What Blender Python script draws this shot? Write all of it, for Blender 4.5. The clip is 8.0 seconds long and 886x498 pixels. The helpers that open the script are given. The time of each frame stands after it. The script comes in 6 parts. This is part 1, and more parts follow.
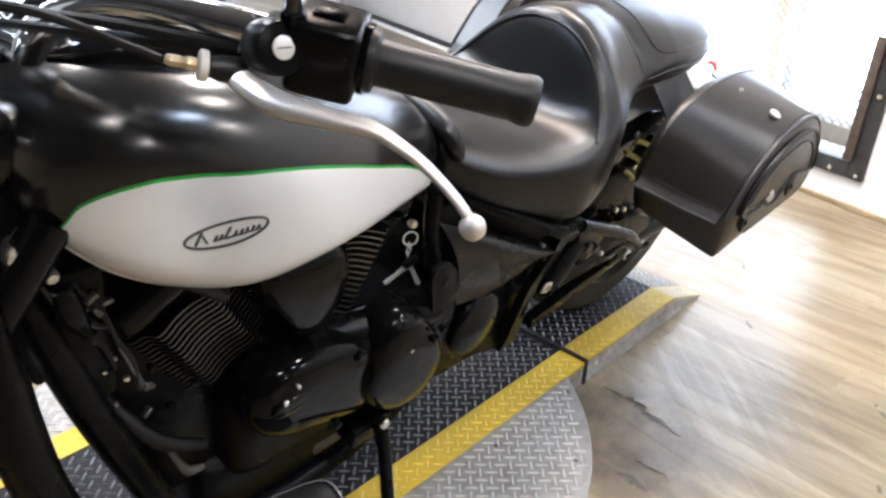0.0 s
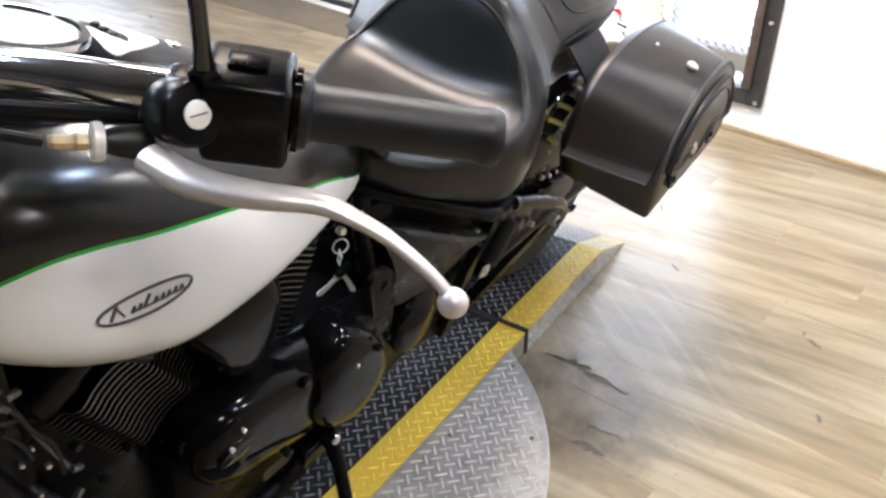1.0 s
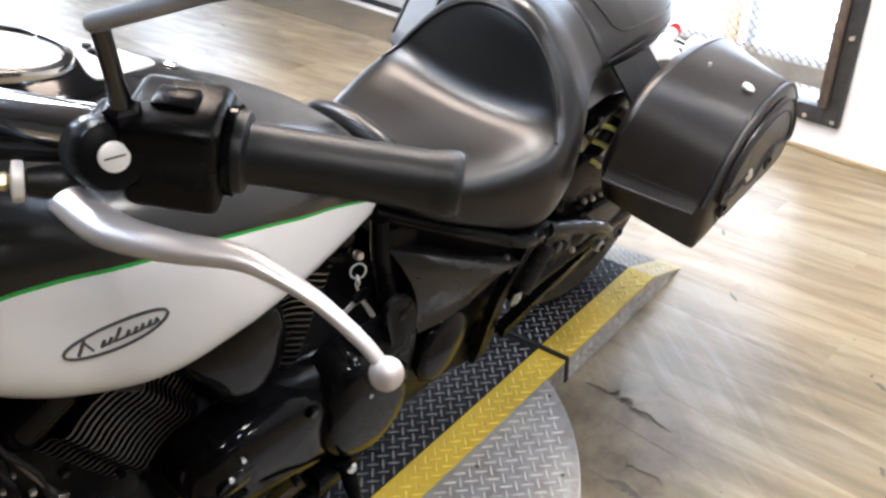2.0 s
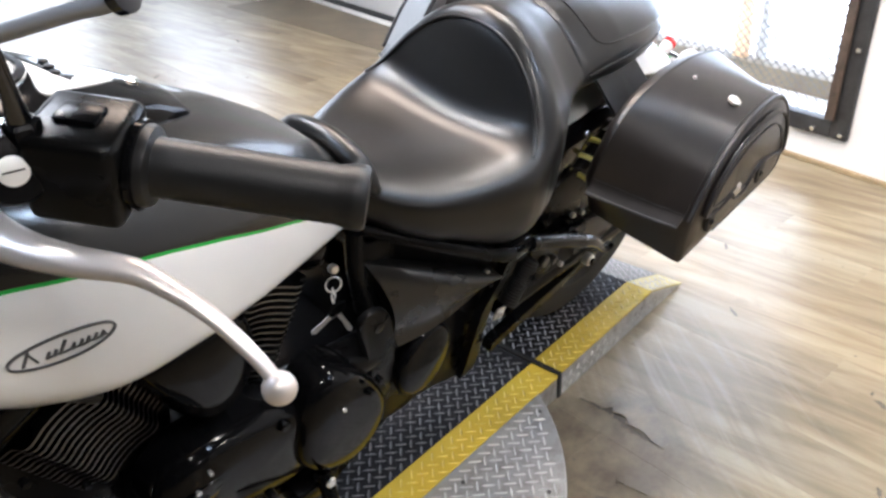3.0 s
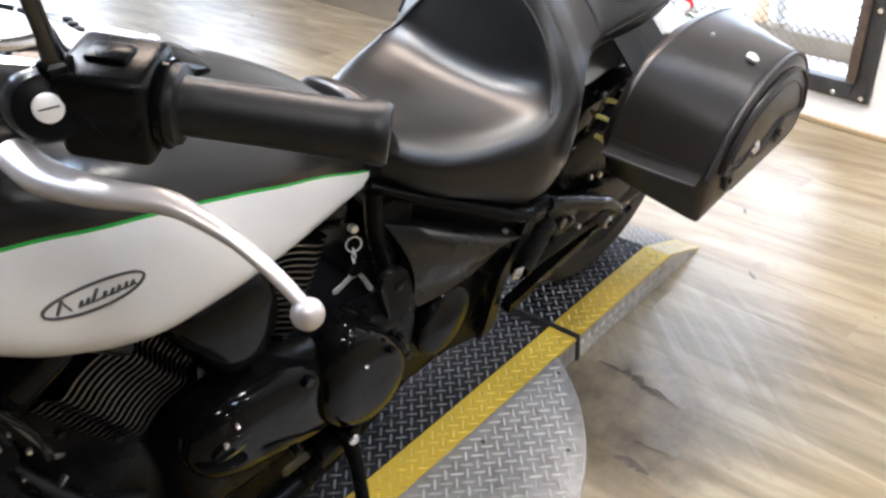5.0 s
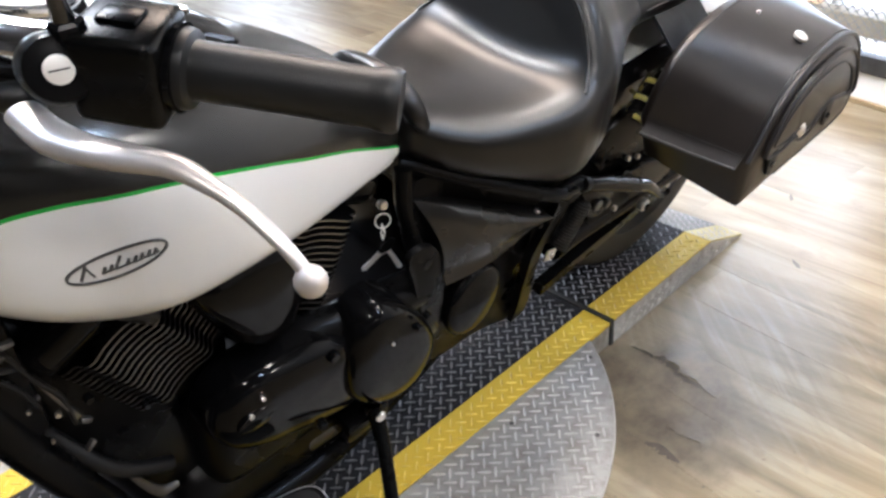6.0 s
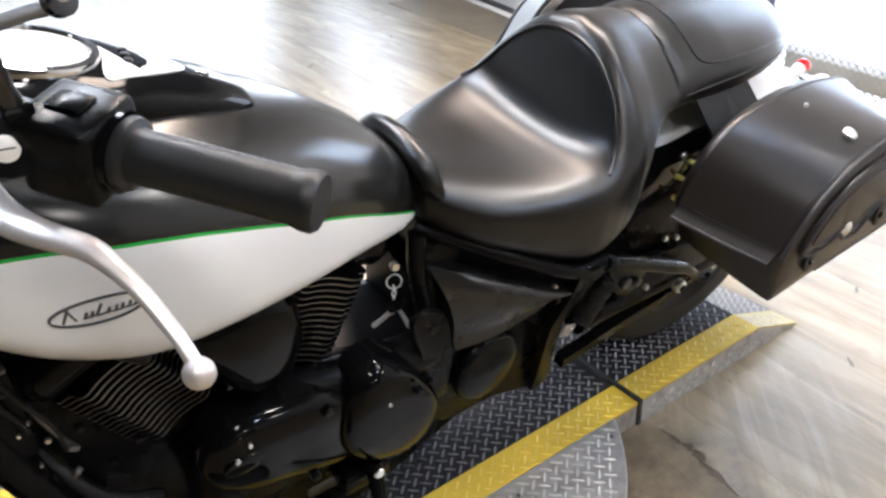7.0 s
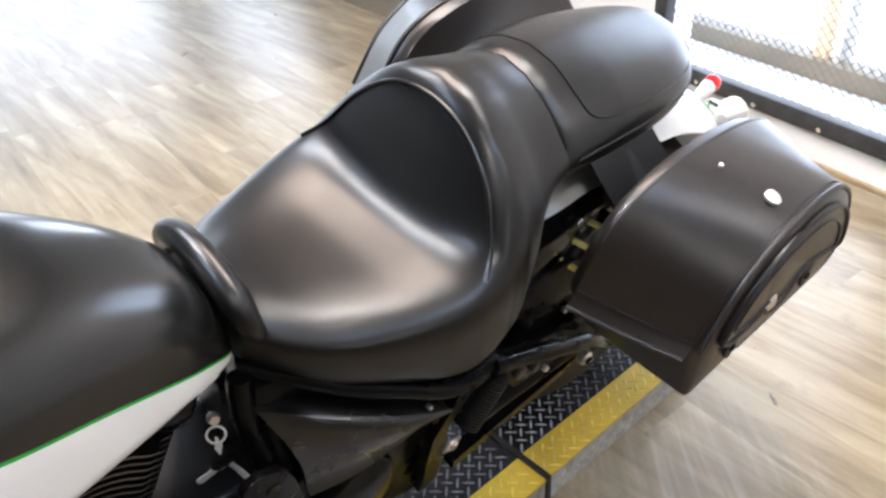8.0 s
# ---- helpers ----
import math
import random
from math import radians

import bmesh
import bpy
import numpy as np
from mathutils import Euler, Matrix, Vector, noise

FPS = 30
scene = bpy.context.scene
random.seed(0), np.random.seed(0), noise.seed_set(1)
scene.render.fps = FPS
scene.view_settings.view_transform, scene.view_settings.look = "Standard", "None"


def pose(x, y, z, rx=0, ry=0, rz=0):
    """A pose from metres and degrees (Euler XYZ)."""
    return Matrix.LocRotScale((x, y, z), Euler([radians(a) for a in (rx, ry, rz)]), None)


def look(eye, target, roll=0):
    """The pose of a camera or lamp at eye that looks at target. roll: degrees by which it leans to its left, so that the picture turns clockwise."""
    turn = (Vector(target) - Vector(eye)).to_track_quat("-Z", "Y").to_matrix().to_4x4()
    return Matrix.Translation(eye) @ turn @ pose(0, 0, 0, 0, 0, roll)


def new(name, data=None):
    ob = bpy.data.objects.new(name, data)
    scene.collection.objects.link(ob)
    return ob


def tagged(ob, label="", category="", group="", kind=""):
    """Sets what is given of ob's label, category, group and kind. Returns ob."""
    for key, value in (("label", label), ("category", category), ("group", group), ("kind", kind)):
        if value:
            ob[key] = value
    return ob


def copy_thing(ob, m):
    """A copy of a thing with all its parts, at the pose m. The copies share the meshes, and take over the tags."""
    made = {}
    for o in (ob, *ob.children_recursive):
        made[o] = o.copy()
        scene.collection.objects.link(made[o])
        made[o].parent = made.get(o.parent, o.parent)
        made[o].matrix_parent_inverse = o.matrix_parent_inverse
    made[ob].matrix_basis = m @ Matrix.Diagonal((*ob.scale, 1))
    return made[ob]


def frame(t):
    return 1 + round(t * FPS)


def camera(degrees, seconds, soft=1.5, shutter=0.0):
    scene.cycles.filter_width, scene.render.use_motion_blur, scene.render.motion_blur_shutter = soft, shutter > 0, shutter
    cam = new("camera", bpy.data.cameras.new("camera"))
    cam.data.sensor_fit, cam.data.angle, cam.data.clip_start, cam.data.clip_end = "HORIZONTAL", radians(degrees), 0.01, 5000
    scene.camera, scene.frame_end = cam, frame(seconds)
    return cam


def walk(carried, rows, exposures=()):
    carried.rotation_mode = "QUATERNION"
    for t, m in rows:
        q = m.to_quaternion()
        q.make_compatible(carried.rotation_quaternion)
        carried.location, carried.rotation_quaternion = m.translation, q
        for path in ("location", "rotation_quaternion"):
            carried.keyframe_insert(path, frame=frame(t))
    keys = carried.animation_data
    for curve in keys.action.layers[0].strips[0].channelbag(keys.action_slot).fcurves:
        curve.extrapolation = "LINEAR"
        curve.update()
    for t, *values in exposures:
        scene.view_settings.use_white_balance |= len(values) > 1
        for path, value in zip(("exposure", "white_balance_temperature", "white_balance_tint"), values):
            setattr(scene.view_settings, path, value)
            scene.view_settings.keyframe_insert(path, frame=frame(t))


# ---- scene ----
# ---------------------------------------------------------------- camera
cam = camera(60.2, 8.0, soft=2.7)
PATH = [
    (0, (-1.359, -1.036, 1.197), (-0.08, 0.172, 0.247), 1.7),
    (0.5, (-1.314, -0.969, 1.196), (-0.102, 0.201, 0.117), -1.7),
    (1, (-1.302, -0.93, 1.232), (0.076, 0.047, 0.161), -1.3),
    (1.5, (-1.277, -0.922, 1.228), (0.085, 0.095, 0.176), -0.7),
    (1.7, (-1.247, -0.932, 1.23), (0.078, 0.134, 0.177), -1.5),
    (2.8, (-1.155, -1.001, 1.219), (0.073, 0.202, 0.198), -3.1),
    (3, (-1.157, -1.006, 1.224), (0.09, 0.182, 0.207), -3.5),
    (3.5, (-1.167, -1.001, 1.225), (0.078, 0.203, 0.225), -3.8),
    (4, (-1.178, -1.017, 1.229), (0.089, 0.184, 0.253), -3.9),
    (4.5, (-1.179, -1.021, 1.222), (0.074, 0.166, 0.211), -4.3),
    (5, (-1.178, -1.02, 1.207), (0.014, 0.182, 0.142), -5.0),
    (5.2, (-1.181, -1.018, 1.206), (-0.006, 0.208, 0.15), -4.5),
    (6.3, (-1.148, -1.034, 1.191), (-0.094, 0.255, 0.083), -7.3),
    (6.5, (-1.137, -1.03, 1.197), (-0.106, 0.285, 0.099), -7.9),
    (7, (-1.062, -1.09, 1.226), (-0.097, 0.353, 0.232), -3.6),
    (7.5, (-0.94, -1.025, 1.238), (-0.027, 0.426, 0.207), -7.7),
    (8, (-0.772, -0.889, 1.269), (0.305, 0.384, 0.165), -3.7),
]
walk(cam, [(t, look(eye, target, roll)) for t, eye, target, roll in PATH], [(0, 0.64, 5400, 11), (1.7, 0.55, 5400, 11), (3, 0.51, 5400, 11), (7, 0.56, 5400, 11), (8, 0.44, 5400, 11)])
scene.view_settings.exposure = 0.0

# ---------------------------------------------------------------- light
WALL = pose(1.68, 0, 0, 0, 0, -11.9)          # the east wall's own frame: x outwards, y along it
world = bpy.data.worlds.new("world")
scene.world = world
world.use_nodes = True
wn = world.node_tree.nodes
sky = wn.new("ShaderNodeTexSky")
sky.sky_type, sky.sun_disc = "NISHITA", False
sky.sun_elevation, sky.sun_rotation = radians(50), radians(120)
world.node_tree.links.new(sky.outputs[0], wn["Background"].inputs[0])
wn["Background"].inputs[1].default_value = 0.12


def area_lamp(name, m, sx, sy, watts, colour):
    data = bpy.data.lights.new(name, "AREA")
    data.shape, data.size, data.size_y, data.energy, data.color = "RECTANGLE", sx, sy, watts, colour
    ob = new(name, data)
    ob.matrix_world = m
    return ob


# daylight through the gate and the far window: lamps look along -x of the wall's frame
FACE_IN = pose(0, 0, 0, 0, 90, 0)
area_lamp("gate_daylight", WALL @ pose(0.75, 0.17, 1.25) @ FACE_IN, 2.0, 1.2, 18, (0.95, 0.98, 1.0))
area_lamp("window_daylight", WALL @ pose(0.25, 6.25, 1.75) @ FACE_IN, 1.7, 4.3, 60, (0.98, 0.98, 0.95))
area_lamp("north_daylight", WALL @ pose(-3.0, 8.7, 1.7) @ pose(0, 0, 0, -90, 0, 0), 5.0, 1.8, 60, (1.0, 0.98, 0.92))
WARM, COOL = (1.0, 0.86, 0.70), (0.80, 0.90, 1.0)
LAMPS = [(-1.42, -1.72, WARM, 21), (0.45, -1.02, WARM, 14), (-1.05, -5.40, WARM, 48), (0.95, -2.75, WARM, 15), (0.46, -0.16, WARM, 23), (-0.85, 0.80, WARM, 28), (0.02, -2.02, COOL, 12), (-1.75, 0.45, COOL, 11)]
LAMP_Z = 2.72
for lx, ly, tone, watts in LAMPS:
    data = bpy.data.lights.new("bulb_light", "AREA")
    data.shape, data.size, data.energy, data.color = "DISK", 0.27, watts, tone
    new("bulb_light", data).location = (lx, ly, LAMP_Z - 0.035)


# ---------------------------------------------------------------- materials
def socket(node, *names):
    for n in names:
        if n in node.inputs:
            return node.inputs[n]


class Mat:
    """A small builder for node materials."""

    def __init__(self, name, base=(0.5, 0.5, 0.5), rough=0.5, metal=0.0, spec=0.5, coat=0.0, coat_rough=0.05):
        self.m = bpy.data.materials.new(name)
        self.m.use_nodes = True
        self.n, self.l = self.m.node_tree.nodes, self.m.node_tree.links
        self.b = self.n["Principled BSDF"]
        self.b.inputs["Base Color"].default_value = (*base, 1)
        self.b.inputs["Roughness"].default_value = rough
        self.b.inputs["Metallic"].default_value = metal
        self.b.inputs["Specular IOR Level"].default_value = spec
        self.b.inputs["Coat Weight"].default_value = coat
        self.b.inputs["Coat Roughness"].default_value = coat_rough
        self.base = base

    def coords(self, scale=(1, 1, 1), rot=(0, 0, 0)):
        tc, mp = self.n.new("ShaderNodeTexCoord"), self.n.new("ShaderNodeMapping")
        mp.inputs["Scale"].default_value = scale
        mp.inputs["Rotation"].default_value = [radians(a) for a in rot]
        self.l.new(tc.outputs["Object"], mp.inputs[0])
        return mp.outputs[0]

    def noise(self, scale, detail=4, rough=0.6, vec=None, dist=0.0):
        t = self.n.new("ShaderNodeTexNoise")
        t.inputs["Scale"].default_value, t.inputs["Detail"].default_value = scale, detail
        t.inputs["Roughness"].default_value, t.inputs["Distortion"].default_value = rough, dist
        self.l.new(vec if vec is not None else self.coords(), t.inputs["Vector"])
        return t.outputs["Fac"]

    def ramp(self, fac, stops):
        r = self.n.new("ShaderNodeValToRGB")
        while len(r.color_ramp.elements) < len(stops):
            r.color_ramp.elements.new(0.5)
        for e, (p, c) in zip(r.color_ramp.elements, stops):
            e.position, e.color = p, (*c, 1) if len(c) == 3 else c
        self.l.new(fac, r.inputs[0])
        return r.outputs[0]

    def mix(self, fac, a, b, how="MIX"):
        x = self.n.new("ShaderNodeMix")
        x.data_type, x.blend_type = "RGBA", how
        for s, v in ((x.inputs[0], fac), (x.inputs[6], a), (x.inputs[7], b)):
            if isinstance(v, bpy.types.NodeSocket):
                self.l.new(v, s)
            elif isinstance(v, (int, float)):
                s.default_value = v
            else:
                s.default_value = (*v, 1)
        return x.outputs[2]

    def math(self, op, a, b=0.0, clamp=False):
        x = self.n.new("ShaderNodeMath")
        x.operation, x.use_clamp = op, clamp
        for s, v in zip(x.inputs, (a, b)):
            if isinstance(v, bpy.types.NodeSocket):
                self.l.new(v, s)
            else:
                s.default_value = v
        return x.outputs[0]

    def colour(self, out):
        self.l.new(out, self.b.inputs["Base Color"])
        return self

    def roughness(self, fac, lo, hi):
        r = self.n.new("ShaderNodeMapRange")
        r.inputs["To Min"].default_value, r.inputs["To Max"].default_value = lo, hi
        self.l.new(fac, r.inputs[0])
        self.l.new(r.outputs[0], self.b.inputs["Roughness"])
        return self

    def bump(self, fac, strength=0.2, dist=0.001):
        u = self.n.new("ShaderNodeBump")
        u.inputs["Strength"].default_value, u.inputs["Distance"].default_value = strength, dist
        self.l.new(fac, u.inputs["Height"])
        old = self.b.inputs["Normal"].links
        if old:
            self.l.new(old[0].from_socket, u.inputs["Normal"])
        self.l.new(u.outputs[0], self.b.inputs["Normal"])
        return self

    def random(self):
        return self.n.new("ShaderNodeObjectInfo").outputs["Random"]

    def island(self):
        return self.n.new("ShaderNodeNewGeometry").outputs["Random Per Island"]


def worn(name, base, rough, metal=0.0, vary=0.25, scale=6.0, grain=180.0, bump=0.08, spec=0.5, coat=0.0):
    """A surface with blotches and fine grain."""
    k = Mat(name, base, rough, metal, spec, coat)
    big, fine = k.noise(scale, 5), k.noise(grain, 3)
    dark = tuple(c * (1 - vary) for c in base)
    light = tuple(min(1, c * (1 + vary)) for c in base)
    k.colour(k.ramp(big, [(0.3, dark), (0.7, light)]))
    k.roughness(big, max(0.02, rough - 0.07), min(1, rough + 0.09))
    if bump:
        k.bump(fine, bump, 0.0006)
    return k.m


M_black_gloss = worn("black_gloss_paint", (0.003, 0.003, 0.0033), 0.08, vary=0.2, bump=0.01, spec=0.12, coat=0.0)
M_black_satin = worn("black_satin_metal", (0.0032, 0.0032, 0.0035), 0.27, vary=0.3, spec=0.09)
M_black_plastic = worn("black_plastic", (0.0032, 0.0032, 0.0032), 0.27, spec=0.11, vary=0.25, grain=500, bump=0.15)
M_frame = worn("frame_black_paint", (0.0028, 0.0028, 0.003), 0.26, vary=0.2, spec=0.08)
M_rubber = worn("grip_rubber", (0.008, 0.008, 0.008), 0.42, spec=0.33, vary=0.2, grain=700, bump=0.25)
M_tyre = worn("tyre_rubber", (0.018, 0.017, 0.016), 0.75, vary=0.3)
M_chrome = worn("chrome", (0.72, 0.72, 0.72), 0.08, 1.0, vary=0.05, bump=0.0)
M_alu = worn("brushed_aluminium", (0.62, 0.60, 0.58), 0.33, 1.0, vary=0.10, grain=260, bump=0.05)
M_lever = worn("polished_lever_alloy", (0.52, 0.48, 0.45), 0.36, 0.62, vary=0.15, grain=260, bump=0.04)
M_alu_bright = worn("bright_screw_steel", (0.78, 0.77, 0.75), 0.25, 1.0, vary=0.1)
M_arm = worn("mirror_arm_alloy", (0.42, 0.42, 0.43), 0.30, 0.7, vary=0.1, grain=260, bump=0.04)
M_shell = worn("mirror_shell_chrome", (0.30, 0.29, 0.28), 0.10, 1.0, vary=0.08, bump=0.0)
M_rivet = worn("nickel_rivet", (0.62, 0.60, 0.57), 0.34, 0.8, vary=0.1)
M_fin = worn("machined_fin_edge", (0.125, 0.121, 0.116), 0.42, 1.0, vary=0.2)
M_white_paint = worn("white_pearl_paint", (0.72, 0.72, 0.71), 0.2, vary=0.03, bump=0.0, coat=0.4)
M_badge = worn("grey_badge_ink", (0.055, 0.055, 0.06), 0.35, vary=0.15)
M_red_lens = Mat("red_lens", (0.55, 0.01, 0.01), 0.12, coat=0.5).m
M_cover = worn("satin_cover_paint", (0.005, 0.0047, 0.0044), 0.28, vary=0.2, spec=0.5)
M_key = worn("nickel_key_metal", (0.74, 0.72, 0.68), 0.4, 0.35, vary=0.1)
M_green = worn("green_pinstripe_paint", (0.025, 0.28, 0.035), 0.25)
M_dial = worn("pale_dial_face", (0.55, 0.54, 0.53), 0.12, vary=0.06, bump=0.0, coat=1.0)
M_dark_chrome = worn("dark_chrome", (0.07, 0.07, 0.075), 0.14, 1.0, vary=0.1, bump=0.0)
M_brass = worn("brass_fitting", (0.52, 0.42, 0.27), 0.38, 0.8)
M_spring = worn("yellow_spring_paint", (0.62, 0.58, 0.16), 0.35, vary=0.1)
M_cable = worn("cable_sheath", (0.007, 0.007, 0.0075), 0.35, spec=0.2)
M_silver_plastic = worn("silver_dial_plate", (0.56, 0.55, 0.535), 0.45, 0.1, vary=0.08)


def leather(name, base, rough, grain=1.0, spec=0.44):
    k = Mat(name, base, rough, spec=spec)
    big, mid = k.noise(5, 5), k.noise(40, 4)
    pores = k.noise(330, 2)
    k.colour(k.ramp(k.mix(0.4, big, mid), [(0.3, tuple(c * 0.7 for c in base)), (0.72, tuple(c * 1.45 for c in base))]))
    k.roughness(k.mix(0.45, k.noise(11, 5, 0.65), k.noise(60, 5, 0.7)), rough - 0.12, rough + 0.13)
    if grain:
        k.bump(pores, 0.12 * grain, 0.0005)
        k.bump(mid, 0.05 * grain, 0.001)
    return k.m


M_seat = leather("seat_vinyl", (0.0032, 0.0029, 0.0027), 0.33, 1.2, 0.40)
M_bag = leather("bag_leather", (0.0115, 0.0090, 0.0080), 0.34, 0.5, 0.50)
M_bag_edge = leather("bag_edge_leather", (0.010, 0.009, 0.009), 0.45)
M_strap = leather("yoke_leather", (0.005, 0.0048, 0.0048), 0.5, 0.5, 0.2)


def tank_paint():
    """Satin black over white, parted by a green pinstripe that follows a curve along the tank."""
    k = Mat("two_tone_tank_paint", rough=0.26, spec=0.50, coat=0.05, coat_rough=0.12)
    sep = k.n.new("ShaderNodeSeparateXYZ")
    k.l.new(k.coords(), sep.inputs[0])
    fc = k.n.new("ShaderNodeFloatCurve")
    # along the tank from x = -1.16 to -0.50: the stripe's height, from z = 0.60 to 1.00
    keys = [(-1.16, 0.770), (-1.147, 0.800), (-1.134, 0.830), (-1.115, 0.859), (-1.073, 0.876), (-1.03, 0.877), (-0.985, 0.871), (-0.92, 0.859), (-0.83, 0.831), (-0.76, 0.802), (-0.68, 0.765), (-0.62, 0.731), (-0.545, 0.684), (-0.50, 0.655)]
    curve = fc.mapping.curves[0]
    while len(curve.points) < len(keys):
        curve.points.new(0.5, 0.5)
    for p, (x, z) in zip(curve.points, keys):
        p.location = ((x + 1.16) / 0.66, (z - 0.60) / 0.40)
    fc.mapping.update()
    k.l.new(k.math("DIVIDE", k.math("ADD", sep.outputs[0], 1.16), 0.66, True), fc.inputs["Value"])
    edge = k.math("ADD", k.math("MULTIPLY", fc.outputs[0], 0.40), 0.60)
    under = k.math("SUBTRACT", edge, sep.outputs[2])
    white = k.math("MULTIPLY", k.math("GREATER_THAN", under, 0.0), k.math("LESS_THAN", sep.outputs[1], 5.0))
    green = k.math("LESS_THAN", k.math("ABSOLUTE", under), 0.0019)
    blot = k.noise(5, 4)
    black = k.ramp(blot, [(0.3, (0.005, 0.005, 0.005)), (0.7, (0.008, 0.008, 0.0075))])
    pale = k.ramp(blot, [(0.3, (0.66, 0.66, 0.66)), (0.7, (0.71, 0.71, 0.71))])
    k.colour(k.mix(green, k.mix(white, black, pale), (0.025, 0.28, 0.035)))
    r = k.n.new("ShaderNodeMapRange")
    r.inputs["To Min"].default_value, r.inputs["To Max"].default_value = 0.215, 0.20
    k.l.new(white, r.inputs[0])
    k.l.new(r.outputs[0], k.b.inputs["Roughness"])
    return k.m


M_tank = tank_paint()


def plate_metal():
    k = Mat("steel_tread_plate", (0.5, 0.5, 0.5), 0.38, 0.5)
    big, mid, fine = k.noise(3, 6), k.noise(35, 5), k.noise(300, 3)
    k.colour(k.mix(k.ramp(mid, [(0.45, (0, 0, 0)), (0.75, (1, 1, 1))]), k.ramp(big, [(0.3, (0.31, 0.30, 0.29)), (0.7, (0.44, 0.43, 0.415))]), (0.24, 0.22, 0.195)))
    k.roughness(mid, 0.30, 0.55)
    return k.bump(fine, 0.1, 0.0005).m


def painted_plate(name, base, under, wear, rough, spec=0.4):
    """Paint on the tread plate, scuffed through in places and dirty."""
    k = Mat(name, base, rough, spec=spec)
    big, mid, fine = k.noise(5, 6), k.noise(28, 6, 0.7), k.noise(140, 4)
    scuff = k.ramp(k.mix(0.5, mid, fine), [(wear, (0, 0, 0)), (wear + 0.1, (1, 1, 1))])
    dirt = k.ramp(big, [(0.35, (0, 0, 0)), (0.75, (0.5, 0.5, 0.5))])
    k.colour(k.mix(scuff, k.mix(dirt, base, tuple(c * 0.62 for c in base)), under))
    k.roughness(mid, rough - 0.1, rough + 0.15)
    return k.bump(fine, 0.15, 0.0006).m


M_steel = plate_metal()
M_black_plate = painted_plate("black_painted_plate", (0.013, 0.013, 0.0155), (0.05, 0.05, 0.05), 0.55, 0.55, 0.16)
M_yellow_plate = painted_plate("yellow_painted_plate", (0.54, 0.385, 0.028), (0.26, 0.20, 0.07), 0.60, 0.5)
M_pale_plate = painted_plate("pale_scuffed_yellow_plate", (0.50, 0.42, 0.19), (0.36, 0.34, 0.29), 0.55, 0.55)
M_dull_steel = worn("dull_scuffed_steel", (0.17, 0.168, 0.165), 0.66, 0.2, vary=0.2, scale=20)
# deck lugs are coloured paler than the plate: their sheen is put into the colour
M_lug_sheen = worn("sheen_lug_tops", (0.11, 0.11, 0.115), 0.40, 0.4, vary=0.5, scale=30)
M_lug_dark = worn("black_lug_tops", (0.135, 0.135, 0.148), 0.36, 0.5, vary=0.4, scale=30)
M_lug_yellow = worn("yellow_lug_tops", (0.58, 0.43, 0.06), 0.36, 0.1, vary=0.4, scale=30)
# steel lugs brighter than their own plate, a highlight put into the colour
M_lug_steel = worn("steel_lug_tops", (0.45, 0.437, 0.418), 0.40, 0.5, vary=0.2, scale=30)
M_seal = worn("rubber_seal", (0.008, 0.008, 0.008), 0.6)


